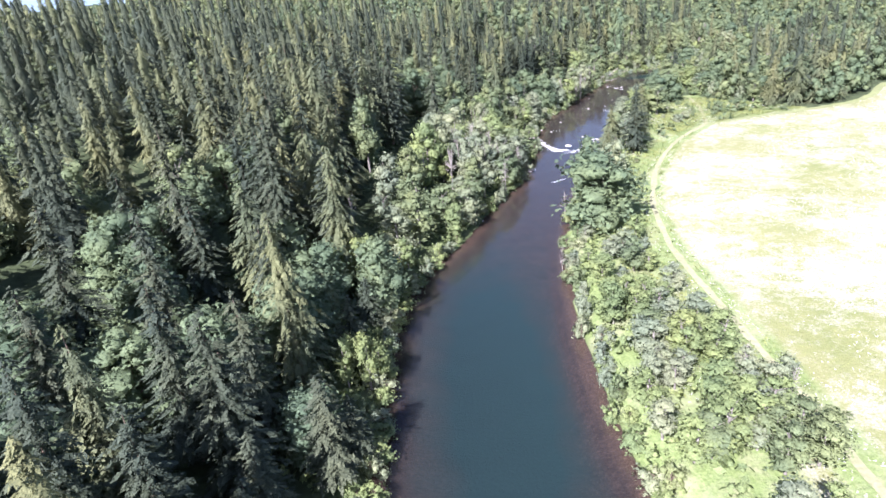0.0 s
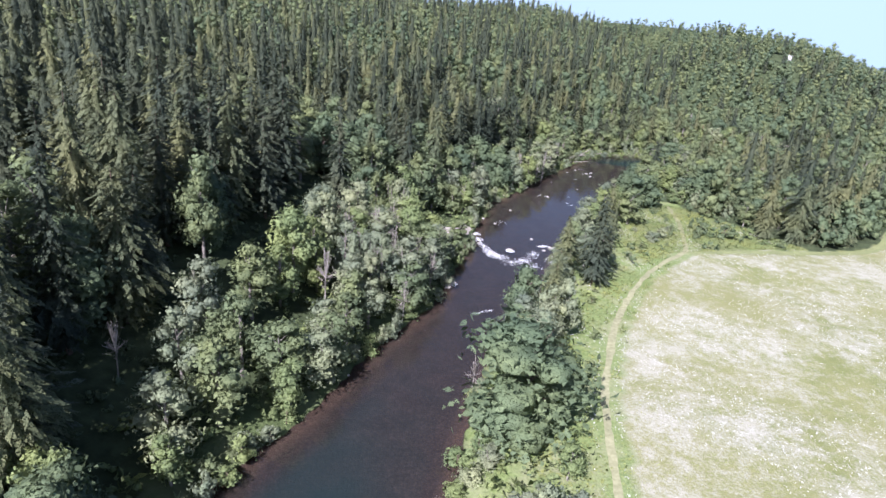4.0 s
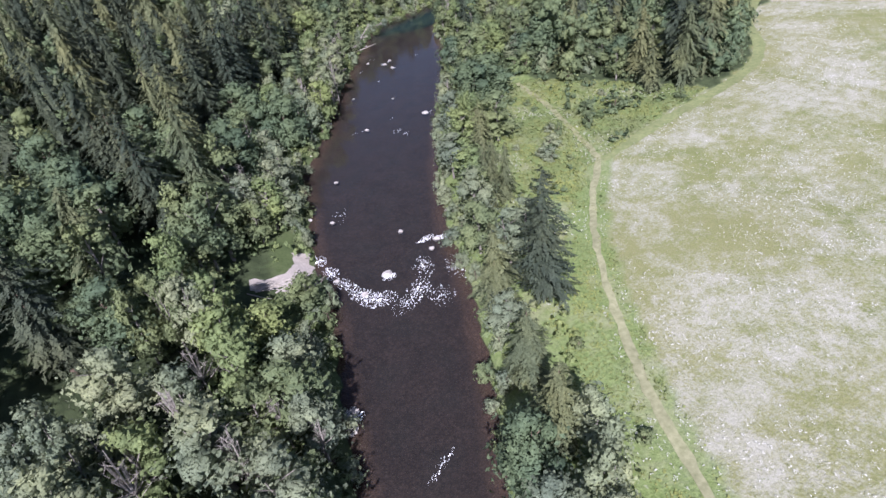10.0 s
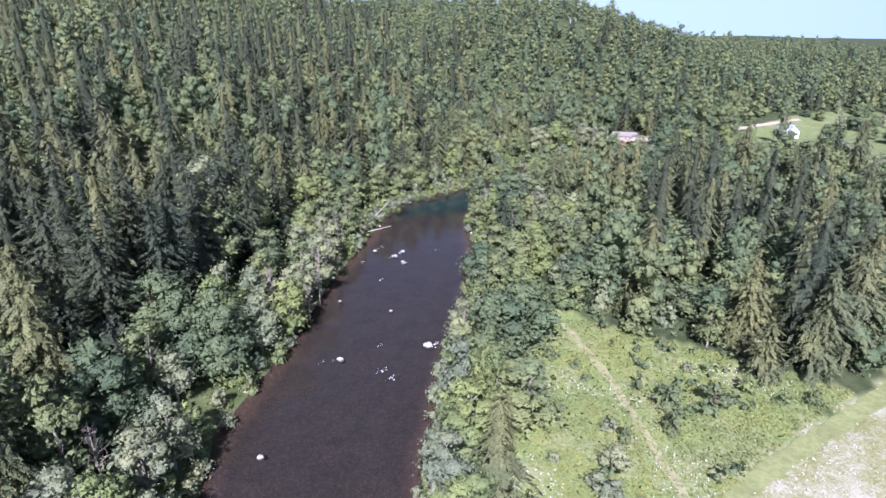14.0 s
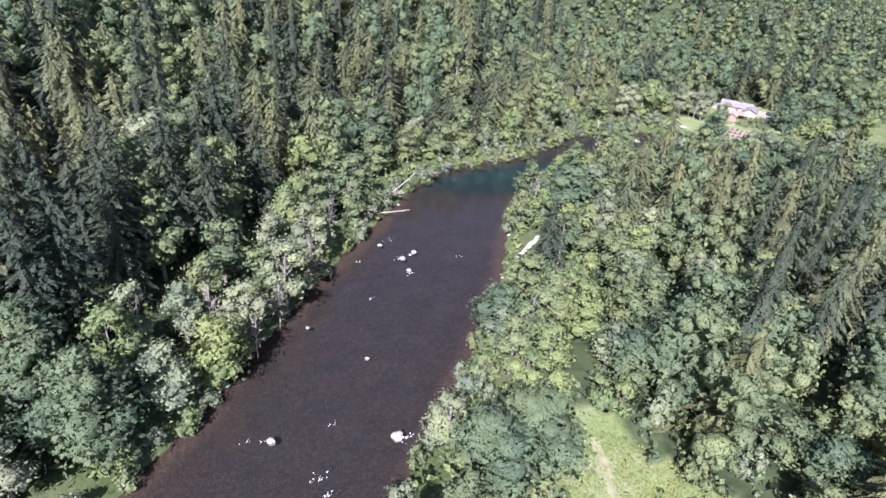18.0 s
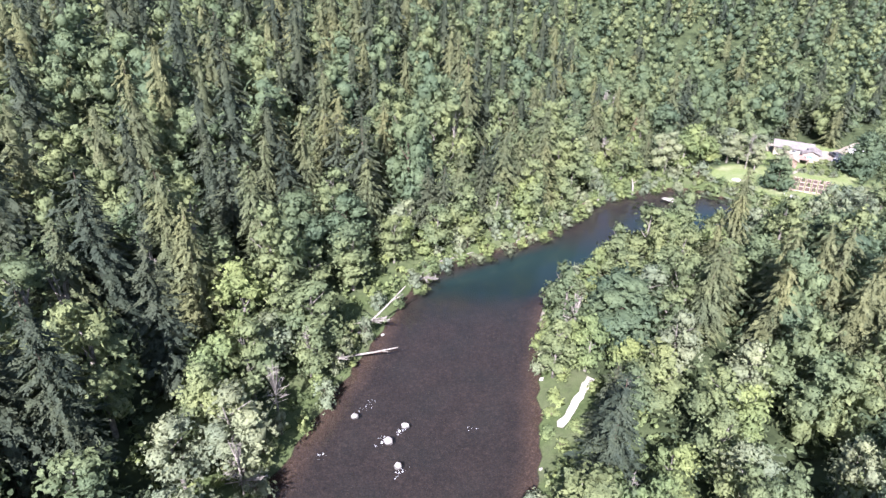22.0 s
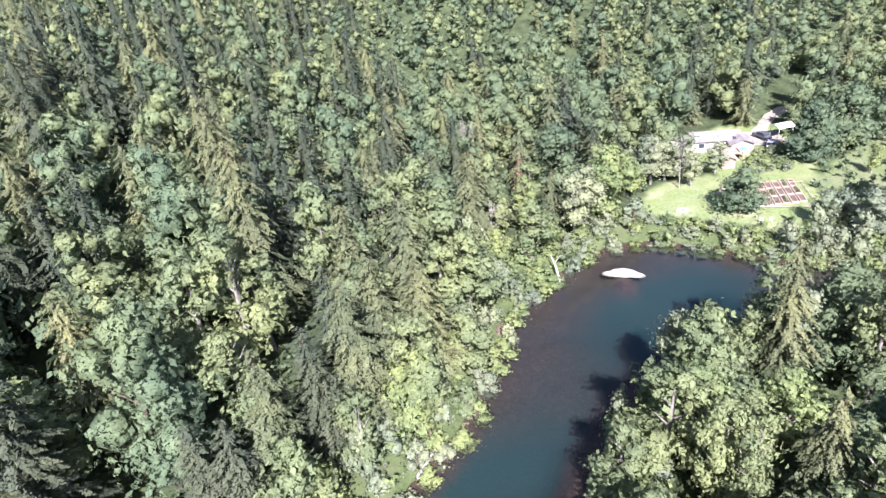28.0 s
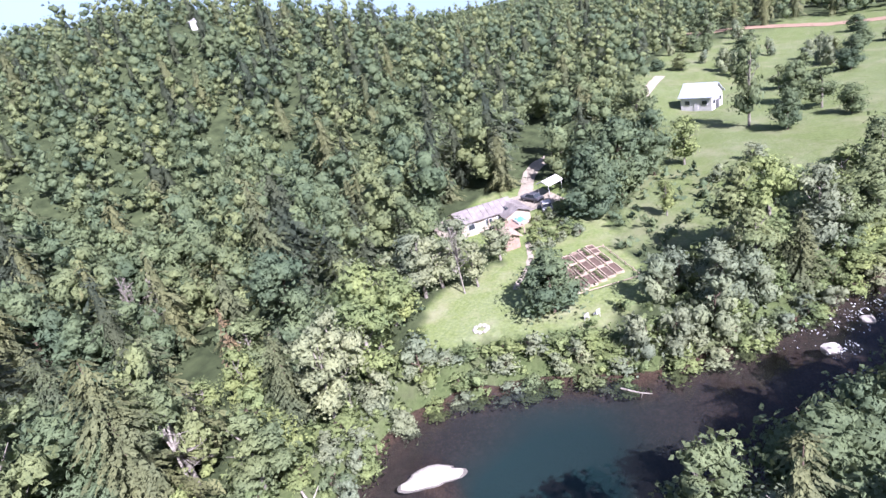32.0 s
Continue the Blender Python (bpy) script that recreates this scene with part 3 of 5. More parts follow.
    body_f = [(k * n + i, k * n + (i + 1) % n, (k + 1) * n + (i + 1) % n, (k + 1) * n + i) for k in range(rings) for i in range(n)]
    return merge([(v, np.arange(len(v)).reshape(-1, 4), np.concatenate(soft)), (np.array(body_v), np.array(body_f), np.array(body_n))])


def stem(high, r):
    return rooted([limb((0, 0, -0.8), (0, 0, high * 0.5), r, r * 0.6), limb((0, 0, high * 0.5), (0, 0, high * 0.97), r * 0.6, 0.03)])


def dead_tree(rng, high, many, spread):
    """A bare tree: stem, rising branches, and fans of thin twigs."""
    p = [limb((0, 0, -0.5), (0.1, 0.1, high * 0.5), 0.10, 0.065), limb((0.1, 0.1, high * 0.5), (0.2, 0.0, high), 0.065, 0.015)]
    for k in range(many):
        w, z = 2.4 * k + rng.uniform(0, 1), high * rng.uniform(0.3, 0.92)
        r = spread * rng.uniform(0.35, 1.0) * (1.15 - z / high)
        e = np.array((r * math.cos(w), r * math.sin(w), z + r * rng.uniform(0.1, 0.9)))
        p.append(limb((0.1, 0.05, z), e, 0.028, 0.013, 4))
        for _ in range(7):
            s = rng.uniform(0.4, 1.0)
            q = np.array((0.1, 0.05, z)) * (1 - s) + e * s
            p.append(limb(q, q + rng.normal(0, 0.3 * r, 3) + (0, 0, 0.2 * r), 0.014, 0.007, 3))
    return rooted(p)


rng = np.random.default_rng(11)
PROTO = {}


def proto(kind, label, category, crown, trunk, mat, bark_mat, base_name, high, wide):
    """One tree kept as a pattern: its meshes, true height and crown radius."""
    PROTO.setdefault(kind, []).append((raw_mesh("crown", *crown, mat=mat), raw_mesh("trunk", *trunk, mat=bark_mat), label, category, base_name, high, wide))


MID = {}        # crowns of the same trees for the wood behind, by kind
for k in range(5):
    proto("fir", "tall dark green fir standing in the riverside wood", "conifer tree", conifer_crown(rng, 26, 4.3, 48, 10, 0.30, taper=0.55, along=7, size=0.98), stem(26, 0.38), M_FIR, M_BARK, "fir_tree", 26, 4.3)
    proto("cedar", "olive green cedar with drooping sprays among other trees", "conifer tree", conifer_crown(rng, 20, 3.9, 44, 11, 0.55, 0.03, 0.45, along=7, size=0.95, fill=0.4), stem(20, 0.36), M_CEDAR, M_BARK, "cedar_tree", 20, 3.9)
    proto("alder", "leafy green alder tree on the river bank", "broadleaf tree", broadleaf_crown(rng, 12, 3.4, 1000, 0.30, 13, 0.1), broadleaf_trunk(rng, 12, 3.0), M_ALDER, M_PALE, "alder_tree", 12, 3.4)
    proto("maple", "broad dark green maple with a full crown", "broadleaf tree", broadleaf_crown(rng, 14, 5.2, 1850, 0.36, 22, 0.04), broadleaf_trunk(rng, 14, 4.4), M_MAPLE, M_BARK, "maple_tree", 14, 5.2)
    proto("rust", "dying cedar with rust-coloured foliage on the hillside", "conifer tree", conifer_crown(rng, 20, 3.2, 40, 8, 0.75, 0.04, 0.55), stem(20, 0.36), M_RUST, M_BARK, "dying_cedar", 20, 3.2) if k == 0 else None
    MID.setdefault("fir", []).append((*conifer_crown(rng, 25, 4.9, 28, 7, 0.32, taper=0.55, along=4, size=1.28, core=(6, 6), fill=0.42), 25))
    MID.setdefault("cedar", []).append((*conifer_crown(rng, 20, 4.5, 26, 8, 0.55, 0.03, 0.45, along=4, size=1.28, core=(6, 6), fill=0.46), 20))
    MID.setdefault("alder", []).append((*broadleaf_crown(rng, 13, 4.4, 430, 0.40, 10, 0.05, core=(5, 3)), 13))
    MID.setdefault("maple", []).append((*broadleaf_crown(rng, 14, 5.2, 510, 0.43, 12, 0.05, core=(5, 3)), 14))
for k in range(4):
    proto("fresh", "bright yellow-green young alder at the water's edge", "broadleaf tree", broadleaf_crown(rng, 9, 2.8, 1000, 0.245, 12, 0.08), broadleaf_trunk(rng, 9, 2.4), M_FRESH, M_PALE, "young_alder", 9, 2.8)
    proto("willow", "grey-green willow with pale stems by the river", "broadleaf tree", broadleaf_crown(rng, 11, 3.2, 1080, 0.245, 13, 0.12), broadleaf_trunk(rng, 11, 3.0, 0.8), M_WILLOW, M_PALE, "willow_tree", 11, 3.2)
    proto("shrub", "low green shrub in rough grass", "shrub", broadleaf_crown(rng, 2.4, 1.6, 230, 0.2, 6, 0.0, (5, 3)), broadleaf_trunk(rng, 2.2, 1.2), M_ALDER, M_BARK, "shrub", 2.4, 1.6)
    proto("brush", "grey-green bank willow bush", "shrub", broadleaf_crown(rng, 3.4, 2.2, 300, 0.24, 7, -0.05, (5, 3)), broadleaf_trunk(rng, 3.0, 1.6), M_WILLOW, M_BARK, "bank_bush", 3.4, 2.2)
    proto("sapling", "leafy green sapling leaning over the bank", "shrub", broadleaf_crown(rng, 4.0, 1.9, 300, 0.24, 7, 0.0, (5, 3)), broadleaf_trunk(rng, 3.6, 1.6), M_FRESH, M_BARK, "bank_sapling", 4.0, 1.9)
PLACED = []     # x, y, crown radius


def plant(kind, x, y, high=None, wide=None, label=""):
    """A tree of that kind, scaled to its height and crown radius."""
    pick = int(rng.integers(len(PROTO[kind])))
    crown_me, trunk_me, text, cat, name, h0, w0 = PROTO[kind][pick]
    high = high or h0 * rng.uniform(0.8, 1.2)
    wide = wide or w0 * (high / h0) ** 0.5 * rng.uniform(0.95, 1.3)
    z = ground_at(x, y)
    top = new(name)
    top.empty_display_size = 0.5
    for part_name, me in (("trunk", trunk_me), ("crown", crown_me)):
        ob = new(part_name, me)
        ob.parent = top
    top.matrix_world = Matrix.Translation((x, y, z - 0.1)) @ Matrix.Rotation(rng.uniform(0, 6.283), 4, "Z") @ Matrix.Diagonal((wide / w0, wide / w0, high / h0, 1))
    PLACED.append((x, y, wide))
    return tagged(top, label or text, cat, {"fir": "firs of the wood", "cedar": "cedars of the wood", "shrub": "shrubs by the meadow"}.get(kind.split("_")[0], "broadleaf trees of the wood"))


def grove(rows):
    """Known trees: kind, place, height and crown radius; a very wide one is a clump of several stems."""
    for kind, x, y, high, wide in rows:
        w0 = PROTO[kind][0][6] * (high / PROTO[kind][0][5]) ** 0.6
        wide = min(wide, 3.3 * w0)
        if wide > 1.55 * w0:
            for k in range(6):
                w, r = 2.4 * k + 0.7, 0.66 * wide * math.sqrt((k + 0.4) / 6)
                plant(kind, x + r * math.cos(w), y + r * math.sin(w), high * rng.uniform(0.75, 1.08), wide * rng.uniform(0.36, 0.48))
        else:
            plant(kind, x, y, high, wide)


# ---- known trees, stretch by stretch ----
grove([("fresh", 30, 57, 7, 7.5), ("willow", 34, 61, 7, 5.5), ("fresh", 31, 72, 7, 6.3), ("alder", 34, 52, 7, 6.1), ("fresh", 24, 84, 7, 5.8), ("willow", 24, 66, 6, 4.8), ("fresh", -21, 99, 12, 5.7),
       ("fresh", -17, 73, 9, 4.5), ("maple", -32, 64, 15, 6.9), ("maple", -53, 60, 14, 6.3), ("maple", -41, 59, 13, 6.9), ("cedar", -42, 118, 24, 4.5), ("maple", -21, 58, 10, 5.1)])
grove([("fresh", -8, 152, 17, 5.0), ("fresh", -9, 147, 12, 3.6), ("alder", -10, 119, 13, 4.6), ("alder", -4, 128, 11, 4.6), ("alder", 2, 135, 10, 3.7), ("willow", 4, 157, 14, 5.9),
       ("willow", 12, 160, 13, 5.0), ("willow", -6, 172, 13, 5.5), ("maple", 34, 151, 13, 4.2), ("cedar", 39.5, 154, 13, 3.6), ("cedar", 42, 163, 12, 3.6), ("fir", 52.5, 174, 21, 4.6), ("cedar", 46, 176, 15, 4.0),
       ("cedar", 61, 200, 12, 4.7), ("alder", 74, 219, 11, 5.0)])
grove([("willow", 7, 168, 14, 5.3), ("alder", 16, 172, 12, 5.0), ("alder", 5, 191, 13, 5.6), ("alder", 13, 160, 10, 4.1), ("willow", 3, 150, 12, 4.3), ("willow", 0, 178, 14, 4.6),
       ("fresh", -6, 160, 12, 3.4), ("alder", 32, 141, 9, 3.2), ("cedar", 128, 214, 20, 5.0), ("cedar", 121, 214, 18, 4.6), ("cedar", 113, 216, 10, 3.4),
       ("alder", 94, 268, 11, 5.0), ("maple", 107, 250, 12, 6.4)])
grove([("cedar", 66, 212, 13, 3.4), ("fresh", 60, 206, 9, 4.2), ("fresh", 66, 219, 10, 4.4), ("fresh", 71, 226, 9, 4.4), ("alder", 56, 198, 10, 4.0), ("alder", 51, 189, 10, 3.6), ("brush", 80, 209, 3, 2.3), ("shrub", 100, 213, 4, 3.2), ("shrub", 95, 216, 3.5, 2.8),
       ("shrub", 104, 234, 3.5, 3.0), ("alder", 109, 254, 9, 4.2), ("maple", 127, 252, 12, 7.0), ("maple", 85, 240, 11, 6.4), ("cedar", 134, 218, 19, 4.6), ("maple", 33, 251, 13, 5.4),
       ("fresh", 18, 284, 14, 5.8), ("maple", 88, 262, 10, 4.5)])
grove([("fresh", 50, 259, 12, 3.8), ("willow", 58, 274, 13, 4.2), ("willow", 62, 286, 12, 4.6), ("alder", 71, 304, 12, 5.0), ("maple", 38, 249, 14, 5.4), ("willow", 39, 290, 20, 6.2),
       ("alder", 112, 284.5, 10, 4.4), ("fresh", 99, 268, 9, 5.9), ("willow", 88, 261, 8, 3.8), ("alder", 110, 264, 11, 6.0), ("willow", 123, 264, 13, 5.7), ("cedar", 146, 294, 19, 4.6),
       ("cedar", 152, 281, 19, 5.0), ("alder", 133, 264, 12, 5.2)])
grove([("maple", 114, 298, 12, 7.2), ("alder", 126, 300, 12, 6.4), ("fresh", 62, 306, 13, 4.5), ("fresh", 68, 316, 12, 4.3), ("alder", 78, 320, 12, 4.6), ("cedar", 47, 335, 24, 4.4),
       ("fir", 58, 362, 25, 4.8), ("cedar", 77, 354, 22, 5.3), ("cedar", 111, 342, 19, 5.0), ("cedar", 108, 360, 25, 5.0), ("maple", 92, 344, 20, 5.8), ("cedar", 121, 345, 16, 4.6),
       ("fir", 99.5, 274, 17, 3.9), ("alder", 131, 319, 12, 5.0)])
grove([("alder", 140, 322, 13, 4.6), ("cedar", 149, 319, 18, 3.3), ("alder", 132, 314, 12, 5.6), ("cedar", 116, 346, 18, 4.4), ("cedar", 101, 338, 18, 4.2), ("cedar", 109, 372, 23, 4.2),
       ("alder", 127, 350, 14, 3.9), ("fresh", 152, 360, 7, 3.2), ("fresh", 170, 362, 12, 4.6), ("willow", 186, 363, 8, 3.8), ("maple", 169, 374, 14, 5.2), ("fresh", 139, 358, 8, 4.9),
       ("cedar", 136, 308, 14, 2.9), ("maple", 151, 400, 17, 6.4)])
grove([("maple", 183, 345.5, 8, 4.3), ("fresh", 166, 360, 10, 4.5), ("willow", 183, 364, 10, 3.9), ("willow", 187, 358, 7, 2.5), ("maple", 212, 350, 12, 5.4), ("maple", 221, 348, 13, 5.8),
       ("maple", 230, 345, 12, 4.4), ("alder", 257, 333, 17, 3.8), ("maple", 253, 326, 8, 3.1), ("maple", 274, 326, 9, 3.6), ("fresh", 235, 341, 9, 3.4), ("fresh", 212, 339, 6, 1.6), ("alder", 243, 351, 15, 4.4), ("alder", 250, 352, 14, 4.4),
       ("cedar", 158, 364, 11, 3.0)])
grove([("brush", 168, 355, 4.5, 3.0), ("brush", 163, 357, 4, 2.7), ("brush", 175, 345, 2.4, 2.0), ("brush", 175.5, 340, 2.6, 2.0), ("brush", 178, 334, 4.5, 2.4), ("brush", 180, 331, 5, 2.6),
       ("brush", 184, 328, 6, 3.0), ("brush", 189, 325, 6.5, 3.0), ("cedar", 194, 321, 9, 2.7), ("alder", 201, 317, 9, 2.8), ("brush", 194, 328, 6, 3.2), ("brush", 190, 333, 5, 2.8),
       ("maple", 166, 316, 9, 3.4), ("cedar", 178, 386, 20, 4.4)])


plant("maple", 29.5, 121, 17, 10.5, "great spreading dark green maple on the bank by the path")
grove([("willow", 192, 364, 8, 3.8), ("willow", 195, 358.5, 6.5, 3.0), ("fresh", 176, 364, 8, 3.6)])
for k in range(34):     # hedge bushes and rough clumps across the far pasture
    hx, hy = 292 + 62 * rng.uniform() + 6 * (k % 3), 300 + 66 * rng.uniform()
    plant(("brush", "maple", "alder", "brush")[k % 4], hx, hy, rng.uniform(2.5, 7.0), rng.uniform(2.0, 3.6), "hedge bush in the far pasture")
grove([("alder", 268, 321, 8, 3.6), ("maple", 300, 316, 8, 4.0), ("alder", 288, 330, 6, 3.0), ("maple", 262, 316, 6, 3.0), ("brush", 236, 330, 3, 2.4), ("brush", 226, 334, 3, 2.0), ("maple", 312, 340, 9, 4.5)])
for k in range(36):     # tall weeds between the cabin and the kitchen garden
    along, across = (k % 9 + rng.uniform(0, 1)) / 9, (k // 9 + rng.uniform(0, 1)) / 4
    plant("sapling" if k % 3 else "brush", 197.5 + 13.5 * along + 7.0 * across * (1 - 0.3 * along), 354.5 + 6.0 * along - 5.0 * across, rng.uniform(1.0, 1.8), rng.uniform(1.0, 1.6), "tall lush green weeds beside the kitchen garden")
grove([("maple", 160, 318, 11, 4.5), ("fir", 168, 311, 15, 4.0), ("maple", 174, 308, 13, 5.0), ("maple", 155, 316, 10, 4.4), ("maple", 181, 302, 12, 5.0), ("fir", 188, 299, 16, 4.0)])
plant("rust", 161, 376, 10.5, 1.9)
plant("fir", 102.4, 279.8, 13, 2.7)
for x, y, h in ((98.3, 281.5, 1.5), (98.0, 284.4, 1.1), (101.0, 289.6, 1.6), (99.5, 287.2, 1.2), (103.2, 292.4, 2.2), (106.4, 289.0, 2.0), (101.0, 283.4, 1.4)):
    plant("sapling", x, y, h, 1.3, "low bright green bush beside the sandy beach")
for x, y, h in ((100, 246, 5), (104, 243.5, 5.5), (108, 239, 5), (111, 234, 4.5), (114, 229, 4.5), (118, 222, 4), (103, 249, 7), (110, 244, 7), (116, 236, 7), (97, 247, 5)):
    plant("sapling" if h == 5 else "alder" if h == 7 else "brush", x, y, h, 0.5 * h, "bushy young alder at the edge of the clearing")
for x, y, h, w in ((76, 207, 2.4, 1.9), (84.5, 215, 2.0, 1.6), (72, 200, 1.6, 1.5), (66, 191, 2.0, 1.5), (60, 183, 1.8, 1.5), (50, 164, 1.5, 1.3), (47, 149, 1.8, 1.5), (44, 139, 1.6, 1.4), (35, 108, 2.6, 2.2), (32, 102, 3.0, 2.4),
                   (80, 221, 1.5, 1.2), (87, 234, 1.6, 1.3)):
    plant("brush" if h > 1.8 else "shrub", x, y, h, w)


# ---- the wood: single trees along the river ----
def clear_of(x, y, gap):
    return all((x - px) ** 2 + (y - py) ** 2 > (gap * pw) ** 2 for px, py, pw in PLACED)


def wood(spacing, area, seed):
    """Places for trees on a jittered grid."""
    g = np.random.default_rng(seed)
    x0, x1, y0, y1 = area
    xs, ys = np.meshgrid(np.arange(x0, x1, spacing), np.arange(y0, y1, spacing))
    p = np.stack([xs, ys], -1).reshape(-1, 2) + g.uniform(-0.62, 0.62, (xs.size, 2)) * spacing
    g.shuffle(p)
    return p


def open_place(x, y):
    return (np.hypot(x - 264, y - 496) < 12) | (far_from(x, y, DRIVE) < 3.2) | within(x, y, FIELD) | within(x, y, GLADE) | within(x, y, LAWN) | within(x, y, YARD) | within(x, y, PASTURE)


def barred(x, y):
    return open_place(x, y) | (far_from(x, y, GULLY) < 4.4) | (far_from(x, y, HOLLOW) < 1.0) | (far_from(x, y, PATH) < np.where((y > 165) & (y < 225), 8.0, 4.6)) | (far_from(x, y, MOWN) < 2.6)


EDGE, FAR_EDGE = 27.0, 52.0
PLACED += [(22, 201, 10), (25, 205, 7), (17, 201, 6), (104, 289, 7), (101, 285, 6), (100, 281, 7), (96, 277, 5)]     # bare gravel and sand
pts = wood(5.9, (-50, 240, -20, 400), 5)
_, wet, side = height(pts[:, 0], pts[:, 1])
near_river = (~wet) & (~barred(pts[:, 0], pts[:, 1])) & (np.abs(side) < np.where(pts[:, 1] < 235, FAR_EDGE, EDGE)) & (np.abs(side) > 1.5)
near_river &= ~((side < -10.5) & (pts[:, 1] > 116) & (pts[:, 1] < 232) & (pts[:, 0] < 86))     # grass between the strip and the path
west = (pts[:, 0] < np.interp(pts[:, 1], GULLY[:, 1], GULLY[:, 0])) & (pts[:, 1] > 60) & (pts[:, 1] < 235) & (side > 0)
near_river &= ~((side > np.where(pts[:, 0] > 188, 13, 8)) & (pts[:, 0] > 176) & (pts[:, 1] < 345))
near_river &= ~((side > 0) & (pts[:, 0] > 169) & (pts[:, 0] < 187) & (pts[:, 1] > 330) & (pts[:, 1] < 357))     # lawn open to the water
near_river &= ~(west & (np.random.default_rng(33).uniform(size=len(pts)) < 0.08))
for (x, y), s, back in zip(pts[near_river], side[near_river], west[near_river]):
    d, u = abs(s), rng.uniform()
    if back and 100 < y < 198:      # the tall wood on the far side of the shaded gully
        if clear_of(x, y, 0.56):
            plant("fir" if u < 0.46 else "cedar" if u < 0.70 else "maple" if u < 0.88 else "alder", x, y, rng.uniform(22, 32) if u < 0.70 else rng.uniform(15, 21))
        continue
    if not clear_of(x, y, 0.92 if s > 9 and y < 225 else 0.68 if s > 0 or y > 290 or y < 118 else 0.85):
        continue
    if s < 0 and y < 118:
        plant(("fresh", "willow", "alder", "brush")[int(u * 4)], x, y, rng.uniform(3.5, 7))
    elif s > 0 and 92 < x < 134:
        plant("fir" if u < 0.3 else "cedar" if u < 0.5 else "alder", x, y, rng.uniform(12, 20) * (0.75 + 0.25 * min(1, d / 8)))
    elif s > 0 and y < 100:
        plant("fir" if u < 0.5 else "cedar" if u < 0.78 else "maple", x, y, (rng.uniform(18, 29) if u < 0.78 else rng.uniform(12, 17)) if d > 9 else rng.uniform(9, 15))
    elif d < 8 or (s > 0 and d < (24 if y < 205 else 11) and y < 330):
        u = u if y > 225 else 0.7 * u
        plant("willow" if u < 0.3 else "fresh" if u < 0.5 else "alder", x, y, rng.uniform(6, 11) + 0.25 * d)
    elif s > 0 and x < 150:
        up = min(1.0, max(0.0, (y - 275) / 90))
        # dark firs added where the bank lies in shade, their colour standing in for it
        if 252 < y < 292 and d < 30 and u < 0.6:
            plant("fir", x, y, rng.uniform(18, 27))
            continue
        if 195 < y < 252:
            plant("alder" if u < 0.45 else "maple" if u < 0.68 else "cedar" if u < 0.84 else "fir", x, y, rng.uniform(12, 18) if u < 0.68 else rng.uniform(17, 25))
            continue
        u = u if y > 265 else u * 0.55 if u < 0.55 else 0.31 if u < 0.7 else 0.9
        if u < 0.30 - 0.15 * up:
            plant("fir", x, y, rng.uniform(20 - 4 * up, 30 - 8 * up))
        elif u < 0.62 - 0.25 * up:
            plant("cedar", x, y, rng.uniform(16 - 2 * up, 25 - 6 * up))
        elif u < 0.85:
            plant("alder", x, y, rng.uniform(12, 21))
        else:
            plant("maple", x, y, rng.uniform(11, 16))
    elif s > 0 and x > 165:
        plant("brush" if u < 0.5 else "sapling" if u < 0.8 else "alder", x, y, rng.uniform(2.2, 3.8) if x < 178 else rng.uniform(4.5, 7.5), rng.uniform(2.2, 3.2))
    elif s > 0:
        plant("fresh" if u < 0.45 else "sapling" if u < 0.7 else "alder", x, y, rng.uniform(4, 8.5))
    else:
        grow = 1.0 if x < 150 else 1.35
        u = 0.4 + 0.52 * rng.uniform() if y < 205 else u
        u = u if x > 132 else 0.12 + 0.88 * u
        u = 0.95 if x > 150 and 0.55 <= u < 0.92 else u
        if u < 0.16:
            plant("cedar", x, y, rng.uniform(13, 19) * grow)
        elif u < 0.19:
            plant("fir", x, y, rng.uniform(13, 19) * grow)
        elif u < 0.55:
            plant("alder", x, y, rng.uniform(8, 13) * grow)
        elif u < 0.74:
            plant("willow", x, y, rng.uniform(7, 12) * grow)
        elif u < 0.92:
            plant("fresh", x, y, rng.uniform(6, 11) * grow)
        else:
            plant("maple", x, y, rng.uniform(8, 12) * grow)

# scattered shrubs of the glade and the wood's edge
for x, y in wood(7.5, (78, 135, 200, 262), 15):
    inside = bool(within(np.array([x]), np.array([y]), GLADE)[0])
    if inside and float(far_from(np.array([x]), np.array([y]), PATH)[0]) > 2.5 and float(far_from(np.array([x]), np.array([y]), MOWN)[0]) > 2.2 and clear_of(x, y, 0.8):
        plant(("shrub", "brush", "brush", "sapling")[int(rng.integers(4))], x, y, rng.uniform(1.0, 3.4), rng.uniform(0.9, 2.0))

